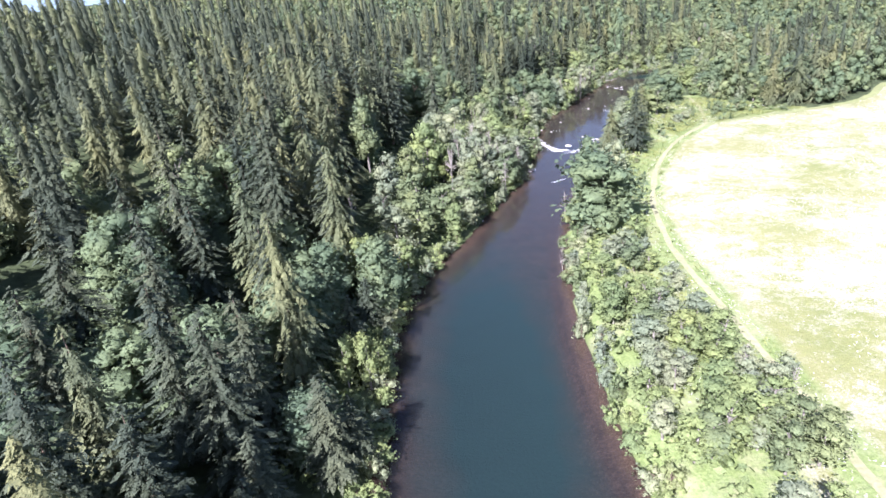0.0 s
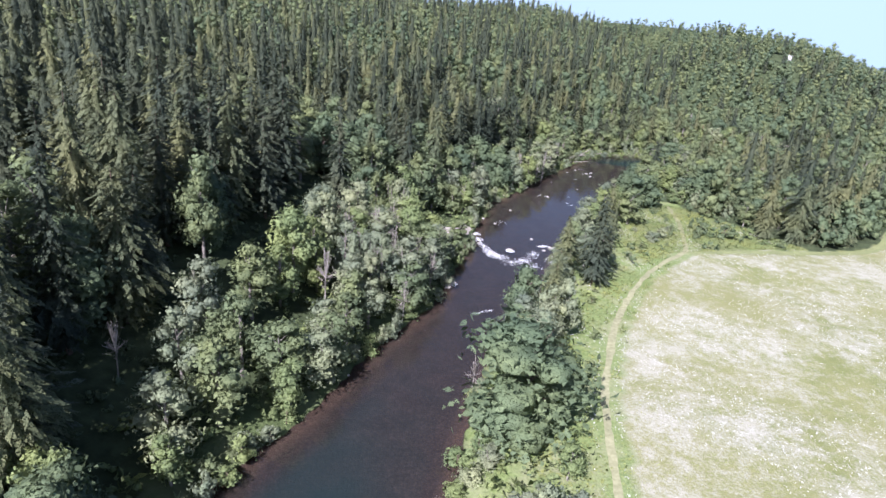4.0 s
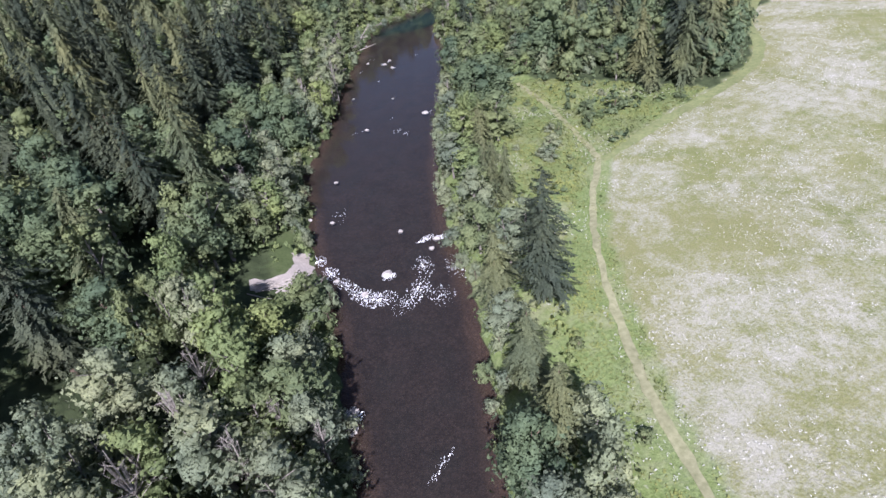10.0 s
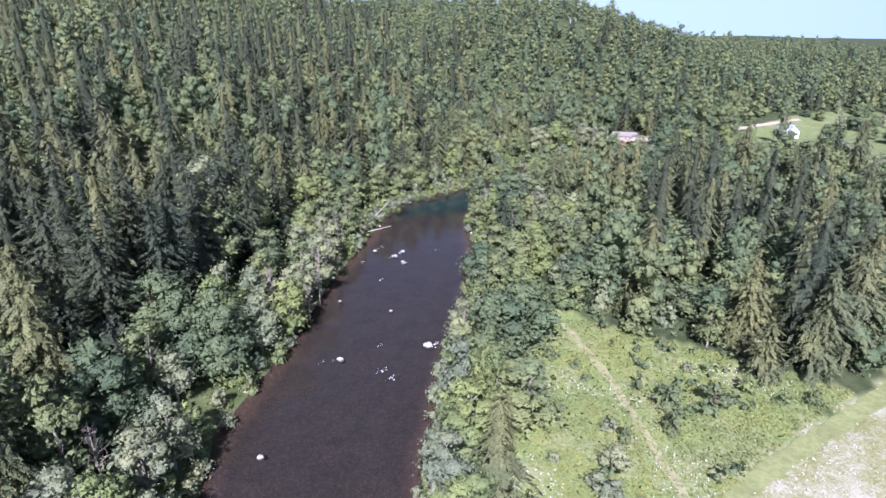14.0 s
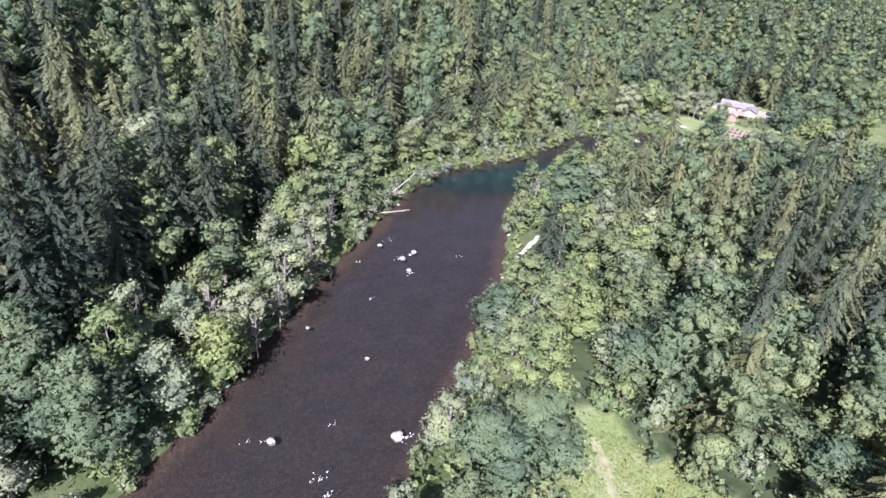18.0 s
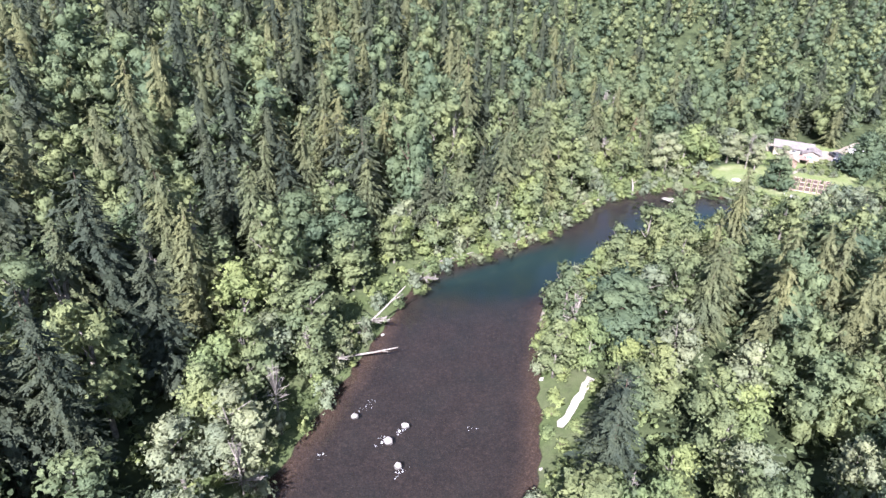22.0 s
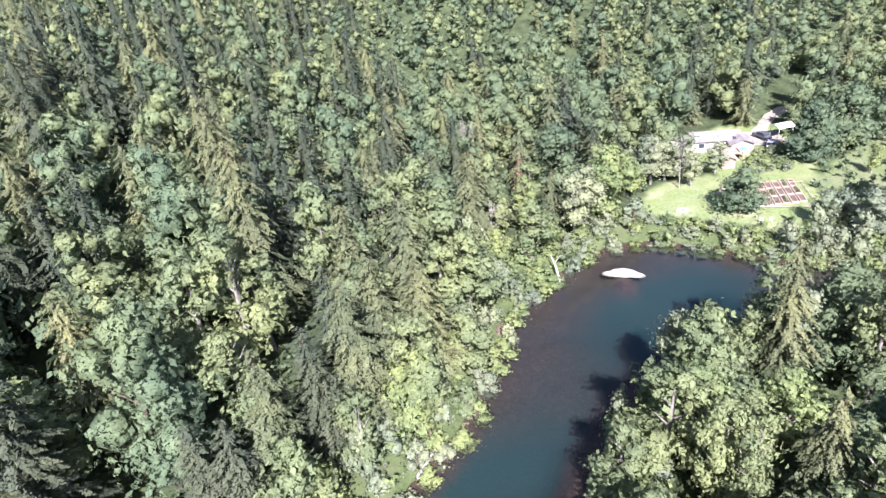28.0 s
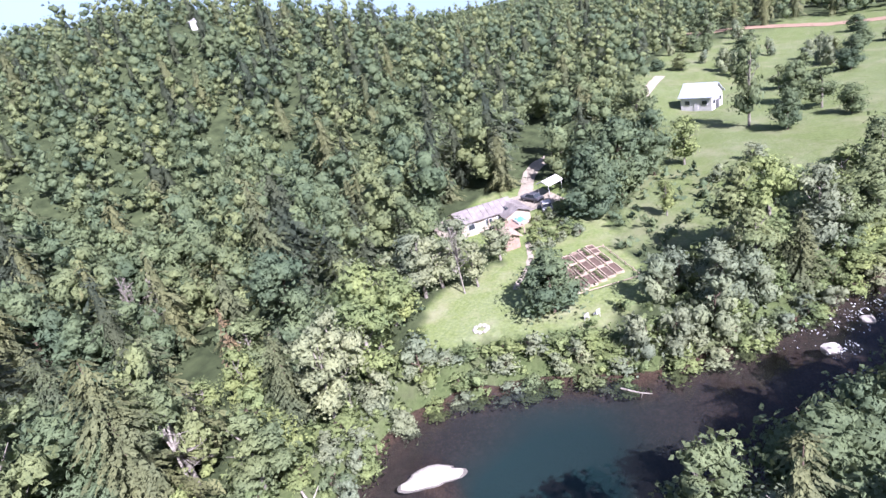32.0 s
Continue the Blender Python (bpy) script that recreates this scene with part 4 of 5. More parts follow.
# bushes that overhang the water's edge
for line, sign in ((LEFT, 1), (RIGHT, -1)):
    for (ax, ay), (bx, by) in zip(line[:-1], line[1:]):
        if max(ay, by) < 44 or min(ax, bx) > 215:
            continue
        far = math.hypot(bx - ax, by - ay)
        for k in range(max(1, int(far / 2.9))):
            s = (k + rng.uniform(0.1, 0.9)) / max(1, int(far / 2.9))
            off = rng.uniform(-0.7, 2.2) * sign
            x, y = ax + (bx - ax) * s - (by - ay) / far * off, ay + (by - ay) * s + (bx - ax) / far * off
            if 17 < x < 30 and 198 < y < 208 or 94 < x < 109 and 274 < y < 294:
                continue
            if sign > 0 and (88 < x < 205 or y < 112):       # low boughs that hang over the water
                plant("brush" if k % 2 else "sapling", x + (by - ay) / far * (off + 0.9), y - (bx - ax) / far * (off + 0.9), rng.uniform(2.0, 3.2) if x < 163 or x > 179 else rng.uniform(1.0, 1.8), rng.uniform(1.7, 2.4))
            plant(("brush", "sapling", "shrub", "brush")[int(rng.integers(4))], x, y, rng.uniform(1.8, 4.4) if x < 150 else rng.uniform(1.4, 3.0) if x < 163 or x > 179 else rng.uniform(1.0, 2.0), rng.uniform(1.3, 2.3))
            if sign > 0 and 92 < x < 205 or sign < 0 and y > 232:      # a second row behind, where the bank is overgrown
                back = rng.uniform(2.4, 5.5 if x < 150 else 4.0) * sign
                bx2, by2 = ax + (bx - ax) * s - (by - ay) / far * back, ay + (by - ay) * s + (bx - ax) / far * back
                plant(("brush", "sapling", "sapling")[int(rng.integers(3))], bx2, by2, rng.uniform(2.5, 5.5) if x < 150 else rng.uniform(1.8, 3.2) if x < 163 or x > 179 else rng.uniform(1.0, 1.8), rng.uniform(1.8, 2.8))
            if sign > 0 and 88 < x < 136 and k % 2:
                plant("alder" if k % 4 == 1 else "fresh", x, y + 2.0, rng.uniform(8, 13))


# ---- the wood farther off: joined, too many to count ----
def far_wood(kind_list, points, seed, low, top, stretch=None):
    g = np.random.default_rng(seed)
    allv, allf, alln, base = [], [], [], 0
    zs = height(points[:, 0], points[:, 1])[0]
    for k, ((x, y), z) in enumerate(zip(points, zs)):
        v, f, nm, h0 = kind_list[int(g.integers(len(kind_list)))]
        s, w = g.uniform(low, top), g.uniform(0, 6.283)
        flat, tall = (1.0, 1.0) if stretch is None else stretch[k]
        c, n = math.cos(w), math.sin(w)
        rot = np.array([[c, n, 0], [-n, c, 0], [0, 0, 1]])
        alln.append(nm @ rot)
        q = v @ rot * (s * flat, s * flat, s * tall * g.uniform(0.85, 1.2)) + (x, y, z - 0.3)
        allv.append(q)
        allf.append(f + base)
        base += len(v)
    return np.concatenate(allv), np.concatenate(allf), np.concatenate(alln)


def spread(points, sets, seed, names, least, most):
    g = np.random.default_rng(seed)
    pick = g.uniform(size=len(points))
    patch = 0.5 + 0.5 * waves(points[:, 0] * 0.35, points[:, 1] * 0.35)
    up = np.clip((points[:, 1] - 275) / 90, 0, 1)
    low = np.clip((300 - points[:, 1]) / 80, 0, 1)
    a, b = 0.14 * low + (0.22 + 0.22 * patch) * (1.1 - 0.2 * up), 0.14 * low + (0.52 + 0.2 * patch) * (1.12 - 0.2 * up)
    east = (points[:, 0] > 62 + 0.45 * (points[:, 1] - 200)) & (points[:, 1] < 330) | (points[:, 0] > 165) & (points[:, 1] > 345)
    home = (points[:, 0] > 165) & (points[:, 1] > 345)
    a, b = np.where(home, 0.55 * a, np.where(east, 0.35 * a, a)), np.where(home, 0.5 * b, np.where(east, 0.42 * b, b))
    c = b + 0.6 * (1 - b)
    for kind, sel, mat in (("fir", pick < a, M_FIR), ("cedar", (pick >= a) & (pick < b), M_CEDAR), ("alder", (pick >= b) & (pick < c), M_ALDER), ("maple", pick >= c, M_MAPLE)):
        tall = 1 - (0.30 if kind in ("fir", "cedar") else 0.08) * home
        grow = np.stack([1 + (0.0 if kind in ("fir", "cedar") else 0.05) * up, 1 + (-0.08 if kind in ("fir", "cedar") else 0.1) * up], -1) * np.stack([0 * tall + 1, tall], -1)
        v, f, nm = far_wood(sets[kind], points[sel], seed + len(kind), least, most, grow[sel])
        name = names[0] + "_" + kind + "_wood"
        tagged(new(name, raw_mesh(name, v, f, nm, mat)), names[1] + " " + {"fir": "dark green firs", "cedar": "olive cedars", "alder": "light green broadleaf trees", "maple": "dark rounded maples"}[kind] + " covering the hillside", "forest", kind="stuff")


mid_pts = wood(5.7, (-90, 270, -30, 440), 6)
_, wet, side = height(mid_pts[:, 0], mid_pts[:, 1])
mid_ok = (~wet) & ~barred(mid_pts[:, 0], mid_pts[:, 1]) & (np.abs(side) >= np.where(mid_pts[:, 1] < 235, FAR_EDGE, EDGE)) & (np.abs(side) < 85)
mid_ok &= np.random.default_rng(31).uniform(size=len(mid_pts)) < np.where(mid_pts[:, 1] < 225, 0.62, 0.86)
spread(mid_pts[mid_ok], MID, 41, ("near", "dense"), 0.7, 1.15)
far_pts = wood(6.8, (-220, 600, -40, 720), 8)
_, wet, side = height(far_pts[:, 0], far_pts[:, 1])
in_mid = (np.abs(side) < 85) & (far_pts[:, 0] > -90) & (far_pts[:, 0] < 270) & (far_pts[:, 1] < 440)
away = np.hypot(far_pts[:, 0] - 150, far_pts[:, 1] - 330)
thin = (away > 300) & (np.random.default_rng(4).uniform(size=len(far_pts)) < np.where(away > 430, 0.6, 0.35))
thin |= (far_pts[:, 1] < 30) | (far_pts[:, 0] < -205)
far_ok = (~wet) & ~open_place(far_pts[:, 0], far_pts[:, 1]) & ~in_mid & ~thin & (np.abs(side) > 3) & (far_pts[:, 1] > -40) & ~((side > 240) & (far_pts[:, 1] < 330))
g8 = np.random.default_rng(21)
FAR = {"fir": [(*conifer_crown(g8, 22, 4.6, 11, 5, 0.35, taper=0.55, along=2, size=1.9, core=(5, 5), fill=0.5), 22) for _ in range(5)], "cedar": [(*conifer_crown(g8, 19, 4.5, 11, 5, 0.5, 0.03, 0.48, along=2, size=1.9, core=(5, 5), fill=0.5), 19) for _ in range(5)],
       "alder": [(*broadleaf_crown(g8, 14, 4.6, 72, 0.55, 6, 0.0, (4, 2)), 14) for _ in range(6)], "maple": [(*broadleaf_crown(g8, 15, 5.3, 80, 0.60, 6, 0.0, (4, 2)), 15) for _ in range(6)]}
spread(far_pts[far_ok], FAR, 51, ("far", "distant"), 0.62, 1.1)

# low growth under and between the trees
und = wood(2.7, (-60, 230, 40, 400), 12)
uz, wet, side = height(und[:, 0], und[:, 1])
u_ok = (~wet) & ~(within(und[:, 0], und[:, 1], FIELD) | within(und[:, 0], und[:, 1], LAWN) | within(und[:, 0], und[:, 1], YARD)) & (far_from(und[:, 0], und[:, 1], PATH) > 4.6) & (np.abs(side) < 48) & (np.abs(side) > 0.4)
u_ok &= ~((side < -11) & (und[:, 0] < 86) & (und[:, 1] < 232) & (np.random.default_rng(29).uniform(size=len(und)) < 0.7))  & ((np.abs(side) < 16) | (np.random.default_rng(19).uniform(size=len(und)) < np.where(side < 0, 0.9, 0.5)))
u_ok &= (np.hypot(und[:, 0] - 21.5, und[:, 1] - 203) > 5.5) & (far_from(und[:, 0], und[:, 1], BEACH) > 2.4) & ~((und[:, 0] > 95) & (und[:, 0] < 104) & (und[:, 1] > 279) & (und[:, 1] < 289))
u_ok &= ~(within(und[:, 0], und[:, 1], GLADE) & (np.random.default_rng(9).uniform(size=len(und)) < 0.75))
g9 = np.random.default_rng(13)
LOW = [(*broadleaf_crown(g9, 1.5, 1.5, 8, 0.42, 1, -0.2, (5, 2)), 1.5) for _ in range(6)]
deep = np.abs(side[u_ok]) > 15
for name, pick, mat, text in (("undergrowth", deep, M_MAPLE, "low green undergrowth of ferns and brambles on the wood floor"), ("bank_growth", ~deep, M_FRESH, "lush light green plants covering the river banks")):
    v, f, nm = far_wood(LOW, und[u_ok][pick], 14, 0.7, 1.6)
    tagged(new(name, raw_mesh(name, v, f, nm, mat)), text, "undergrowth", kind="stuff")


# ---- things ----
def part(name, bm, mat, parent, label=""):
    """Links a bmesh as one mesh under its thing."""
    me = bpy.data.meshes.new(name)
    bm.to_mesh(me)
    bm.free()
    me.materials.append(mat)
    ob = new(name, me)
    ob.parent = parent
    return tagged(ob, label) if label else ob


def box(sx, sy, sz, at=(0, 0, 0), bevel=0.03, turn=0.0):
    """A box standing on the point given, its edges eased."""
    bm = bmesh.new()
    bmesh.ops.create_cube(bm, size=1.0)
    bmesh.ops.scale(bm, vec=(sx, sy, sz), verts=bm.verts)
    if bevel:
        bmesh.ops.bevel(bm, geom=bm.edges[:], offset=min(bevel, 0.3 * min(sx, sy, sz)), segments=1, affect="EDGES")
    bmesh.ops.transform(bm, matrix=Matrix.Translation((at[0], at[1], at[2] + sz / 2)) @ Matrix.Rotation(turn, 4, "Z"), verts=bm.verts)
    return bm


def thing(name, x, y, turn, label, category, group="", z=None):
    top = new(name)
    top.empty_display_size = 0.5
    top.matrix_world = Matrix.Translation((x, y, ground_at(x, y) if z is None else z)) @ Matrix.Rotation(radians(turn), 4, "Z")
    return tagged(top, label, category, group)


def rock_mesh(seed, mat, flat=0.6):
    g = np.random.default_rng(seed)
    bm = bmesh.new()
    bmesh.ops.create_icosphere(bm, subdivisions=2, radius=1.0)
    off = g.uniform(0, 9, 3)
    for v in bm.verts:
        v.co *= 1 + 0.35 * noise.noise(v.co * 1.4 + Vector(off))
        v.co.z *= flat
    me = bpy.data.meshes.new("rock")
    bm.to_mesh(me)
    bm.free()
    me.materials.append(mat)
    return me


ROCKS = [rock_mesh(k, M_ROCK) for k in range(5)]


def rock(x, y, z, size, label="wet grey river boulder breaking the surface"):
    ob = new("river_boulder", ROCKS[int(rng.integers(5))])
    ob.matrix_world = Matrix.Translation((x, y, z)) @ Matrix.Rotation(rng.uniform(0, 6.3), 4, "Z") @ Matrix.Diagonal((size, size * rng.uniform(0.7, 1.1), size, 1))
    return tagged(ob, label, "rock", "boulders in the river")


# ripples of white water: low ragged caps round the stones
def foam_patch(cx, cy, rx, ry, turn, count, seed, size=0.15):
    g = np.random.default_rng(seed)
    a, r = g.uniform(0, 6.283, count), np.sqrt(g.uniform(0, 1, count))
    px, py = 1.15 * rx * r ** 1.7 * np.cos(a), 1.2 * ry * r ** 1.7 * np.sin(a)
    c, s = math.cos(turn), math.sin(turn)
    x, y = cx + px * c - py * s, cy + px * s + py * c
    vs, fs, base = [], [], 0
    for k in range(count):
        n = 6
        w = np.arange(n) * 2 * np.pi / n + g.uniform(0, 1)
        rad = size * (0.3 + 2.0 * g.uniform() ** 3) * g.uniform(0.4, 1.3, n)
        ring = np.stack([x[k] + rad * (np.cos(w) * 1.0 + np.sin(w) * 0.3), y[k] + rad * (np.sin(w) * 1.1 + np.cos(w) * 0.5), np.full(n, 0.015)], -1)
        vs += [*ring, (x[k], y[k], 0.06 + 0.25 * size * g.uniform(0.2, 1.2))]
        fs += [(base + i, base + (i + 1) % n, base + n) for i in range(n)]
        base += n + 1
    return vs, fs


RAPIDS = [(28.4, 206, 1.6, 1.6, 0, 45), (29.4, 201.5, 1.2, 1.6, 0, 40), (30.4, 197, 2.4, 1.1, -1.2, 40), (31.6, 193, 2.2, 1.3, -1.0, 60), (33.4, 190.4, 2.6, 1.6, -0.3, 80), (37, 194.6, 1.0, 0.8, 0, 45),
          (46.4, 200, 1.6, 0.6, 0.2, 40), (49.3, 198.6, 1.6, 0.6, -0.4, 40), (42.6, 193.4, 1.6, 2.6, -0.4, 40), (39.4, 189, 2.2, 1.6, 0.6, 45), (36.5, 187, 2.6, 1.4, 0.4, 40), (41.6, 185.5, 2.0, 2.4, 0, 30), (46.8, 190, 1.6, 3.0, -0.3, 34),
          (21.6, 172.3, 0.9, 1.6, 0.9, 40), (27.6, 160, 2.4, 0.5, 0.5, 14), (27, 213, 1.8, 4.0, -0.4, 26)]
RIFFLE = [(72, 246.9, 1.0, 0.7, 0.5, 26), (77.7, 288, 0.9, 0.6, 0.6, 26), (80.2, 289.2, 0.8, 0.4, 0.6, 18), (79.3, 282.9, 1.1, 0.5, 0.6, 18), (76.7, 294.4, 1.4, 0.7, 0.6, 14), (71.4, 276.3, 0.6, 0.4, 0.4, 8), (63.5, 250.6, 0.7, 0.4, 0.4, 9),
          (55.2, 249, 0.8, 0.4, 0.3, 10), (53.2, 249.3, 0.8, 0.4, 0.3, 8), (61.3, 243, 1.1, 0.7, 0.4, 20), (62.2, 240.2, 1.2, 0.6, 0.4, 16), (78, 248.9, 0.6, 0.4, 0, 12), (70.5, 287.3, 0.7, 0.4, 0.6, 8), (89, 287.7, 0.8, 0.5, 0.5, 8),
          (37, 217, 2.5, 1.6, 0.9, 30)]
UPPER = [(184, 317, 1.6, 1.0, -0.6, 50), (191, 316, 5, 2.5, -0.6, 90), (200, 309, 8, 3.5, -0.6, 120), (214, 300, 9, 4.0, -0.6, 90), (187, 320, 5, 2, -0.6, 40)]
for name, sets in (("rapids", RAPIDS), ("riffle", RIFFLE), ("upper_rapids", UPPER)):
    vs, fs = [], []
    for k, (cx, cy, rx, ry, tn, cnt) in enumerate(sets):
        v, f = foam_patch(cx, cy, rx, ry, tn, int(cnt * {"rapids": 6.0, "riffle": 1.6, "upper_rapids": 1.8}[name]), 60 + k, 0.062 if name == "rapids" else 0.055)
        fs += [tuple(i + len(vs) for i in q) for q in f]
        vs += v
    tagged(mesh_object(name + "_white_water", vs, fs, M_FOAM), "white foam breaking over stones in the river", "white water", kind="stuff")

for x, y, s in ((37, 195.5, 0.9), (32, 193, 0.6), (29.5, 199, 0.5), (48, 199, 0.7), (46, 197, 0.5), (71, 247.4, 0.8), (78, 249, 0.6), (78.5, 288, 0.6), (81, 290, 0.5), (79, 284, 0.45), (75, 293, 0.5),
                (41, 230, 0.45), (35, 216, 0.5), (44, 205, 0.5), (56, 249, 0.6), (184, 318, 0.9), (190, 315, 0.7), (200, 309, 0.8), (195, 313, 0.6), (211, 301, 0.8), (61, 270, 0.35), (69, 262, 0.35)):
    rock(x, y, -0.12, s)
for k in range(36):     # stones along the shore
    line = LEFT if k % 3 else RIGHT
    i = int(rng.integers(6, 20))
    p = line[i] + (line[i + 1] - line[i]) * rng.uniform()
    rock(p[0] + rng.normal(0, 0.5), p[1] + rng.normal(0, 0.5), 0.1, rng.uniform(0.18, 0.5), "pale stone lying on the river shore")


# gravel and sand banks: low domed sheets with a ragged outline
def bank_of(name, cx, cy, rx, ry, turn, high, mat, label, seed):
    g = np.random.default_rng(seed)
    n, rings = 28, 5
    wob = 1 + 0.16 * np.sin(np.arange(n) * 2 * np.pi / n * 3 + g.uniform(0, 6)) + g.normal(0, 0.05, n)
    c, s = math.cos(turn), math.sin(turn)
    vs, fs = [(cx, cy, high)], []
    for k in range(1, rings + 1):
        t = k / rings
        for i in range(n):
            w = i * 2 * math.pi / n
            px, py = rx * t * wob[i] * math.cos(w), ry * t * wob[i] * math.sin(w)
            vs.append((cx + px * c - py * s, cy + px * s + py * c, high * (1 - t ** 2.2) - 0.12 * (k == rings) + 0.02 * g.normal()))
    for i in range(n):
        fs.append((0, 1 + i, 1 + (i + 1) % n))
    for k in range(rings - 1):
        a, b = 1 + k * n, 1 + (k + 1) * n
        fs += [(a + i, b + i, b + (i + 1) % n, a + (i + 1) % n) for i in range(n)]
    return tagged(mesh_object(name, vs, fs, mat, True), label, "sand bank")


bank_of("sand_bar", 157, 347.3, 3.0, 1.35, -0.9, 0.28, M_SAND, "pale sand bar lying bare in the pool", 1)
ribbon("gravel_spit", np.array([(17.0, 203.2), (19.5, 202.8), (22.5, 202.0), (25.0, 203.0), (26.4, 205.5), (27.0, 209.0)], float), 3.2, M_SPIT, 0.10, "pale gravel spit on the bank above the rapids", "gravel bank", 0.8)
v, f = foam_patch(21.3, 171.5, 0.9, 1.9, -0.4, 170, 3, 0.17)
tagged(mesh_object("shore_cobbles", [(x, y, z + 0.22) for x, y, z in v], f, M_SAND), "patch of white cobbles at the water's edge", "cobbles", kind="stuff")
ribbon("sand_beach", BEACH, 1.0, M_SAND, 0.09, "pale sandy beach between bushes and the river", "sand bank", 0.8)
bank_of("shingle_strip", 109.5, 311, 0.8, 5.0, -0.75, 0.5, M_GRAVEL, "narrow shingle strip along the pool", 5)
bank_of("bare_bank", 134, 348.5, 0.6, 2.0, -0.9, 0.7, M_SOIL, "eroded sandy bank above the pool", 6)


# bleached logs on the shore
def log(x, y, far, turn, r, label="bleached driftwood log lying on the shore", z=0.35, rise=0.0):
    a = radians(turn)
    v, f = limb((0, 0, 0), (far * 0.6, 0.15, rise * 0.6), r, r * 0.8, 8)
    v2, f2 = limb((far * 0.6, 0.15, rise * 0.6), (far, 0.5, rise), r * 0.8, r * 0.45, 8)
    v3, f3 = limb((far * 0.7, 0.2, rise * 0.7), (far * 0.85, -0.9, rise * 0.9 + 0.4), r * 0.4, r * 0.15, 6)
    v, f = join([(v, f), (v2, f2), (v3, f3)])
    ob = new("driftwood_log", raw_mesh("driftwood_log", v, f, mat=M_DEAD))
    ob.matrix_world = Matrix.Translation((x, y, z)) @ Matrix.Rotation(a, 4, "Z")
    return tagged(ob, label, "log", "driftwood logs")


log(95, 328.9, 7.5, 14, 0.16)
log(112, 334, 4.5, 25, 0.18)
log(136.5, 349, 5, 30, 0.25)
log(148, 351.5, 4.0, 60, 0.22, "forked dead trunk leaning out of the bank", 0.3, 2.6)
for k in range(16):
    lx, ly = 16.5 + 0.48 * k + rng.uniform(-0.5, 0.5), 202.6 - 0.12 * k + rng.uniform(-2.0, 1.2)
    log(lx, ly, rng.uniform(2.5, 5.5), rng.uniform(-60, 15), rng.uniform(0.09, 0.19), "bleached driftwood log heaped on the gravel spit", ground_at(lx, ly) + 0.12, -0.25)
log(173, 335, 3.0, -100, 0.1, z=0.12)
log(76.5, 307.5, 11, 32, 0.17, "long bleached trunk leaning from the bank over the water", 1.2, 4.2)
log(74.5, 304, 8, -8, 0.16, "bleached fallen trunk lying at the water's edge", 0.8, 1.0)


# bare dead trees
DEAD = [raw_mesh("dead_tree", *dead_tree(np.random.default_rng(70 + k), 7.0, 16, 2.4), mat=M_DEAD) for k in range(3)]


def snag(x, y, high, label="bleached leafless dead tree with bare branches"):
    ob = new("dead_tree", DEAD[int(rng.integers(3))])
    ob.matrix_world = Matrix.Translation((x, y, ground_at(x, y) - 0.1)) @ Matrix.Rotation(rng.uniform(0, 6.3), 4, "Z") @ Matrix.Diagonal((high / 7.5, high / 7.5, high / 7, 1))
    return tagged(ob, label, "dead tree", "dead trees")


for x, y, h in ((18.3, 105, 6), (24.0, 133, 7), (-24, 122, 9), (24, 228, 10), (146, 365, 12), (152, 372, 8), (44, 300, 14), (52, 308, 12), (160, 392, 14), (166, 398, 11), (3, 160, 13),
                (9, 165, 13), (12, 153, 9), (17, 166, 9), (62, 283, 9), (57, 270, 9), (54, 264, 8), (100, 270, 8), (108, 300, 9), 
                (134, 262, 12), (-2, 151, 12), (6, 157, 12), (0, 166, 13), (5, 173, 12), (14, 170, 10), (8, 179, 12), (11, 186, 11), (50, 262, 11), (66, 292, 10), (70, 299, 9), (92, 260, 9), (48, 268, 9), (138, 257, 6), (185, 359, 10), (-27, 134, 12), (34, 64, 7), (38, 60, 6)):
    snag(x, y, h)


def fallen(x, y, far, turn, tilt, label="fallen bleached tree leaning from the bank over the water"):
    ob = new("fallen_tree", DEAD[int(rng.integers(3))])
    ob.matrix_world = Matrix.Translation((x, y, ground_at(x, y) + 0.3)) @ Matrix.Rotation(radians(turn), 4, "Z") @ Matrix.Rotation(radians(tilt), 4, "Y") @ Matrix.Diagonal((far / 8, far / 8, far / 7, 1))
    return tagged(ob, label, "dead tree", "dead trees")


fallen(76, 310, 7, -15, 78)
fallen(71, 303, 6, -40, 70)
fallen(60, 284, 6, -30, 62)
fallen(88, 324, 7, -50, 74)
fallen(22, 196, 6, 10, 80)


# ---- the homestead ----
def gable_roof(long, deep, rise, over, z):
    """Two thick roof slopes as one closed shape, the ridge along x."""
    bm = bmesh.new()
    a, b, t = long / 2 + over, deep / 2 + over, 0.14
    pro = [(-b, z - over * rise / (deep / 2)), (0, z + rise), (b, z - over * rise / (deep / 2)), (b, z - over * rise / (deep / 2) + t), (0, z + rise + t), (-b, z - over * rise / (deep / 2) + t)]
    l1, l2 = [bm.verts.new((-a, y, q)) for y, q in pro], [bm.verts.new((a, y, q)) for y, q in pro]
    bm.faces.new(l1[::-1])
    bm.faces.new(l2)
    for i in range(6):
        bm.faces.new((l1[i], l1[(i + 1) % 6], l2[(i + 1) % 6], l2[i]))
    return bm


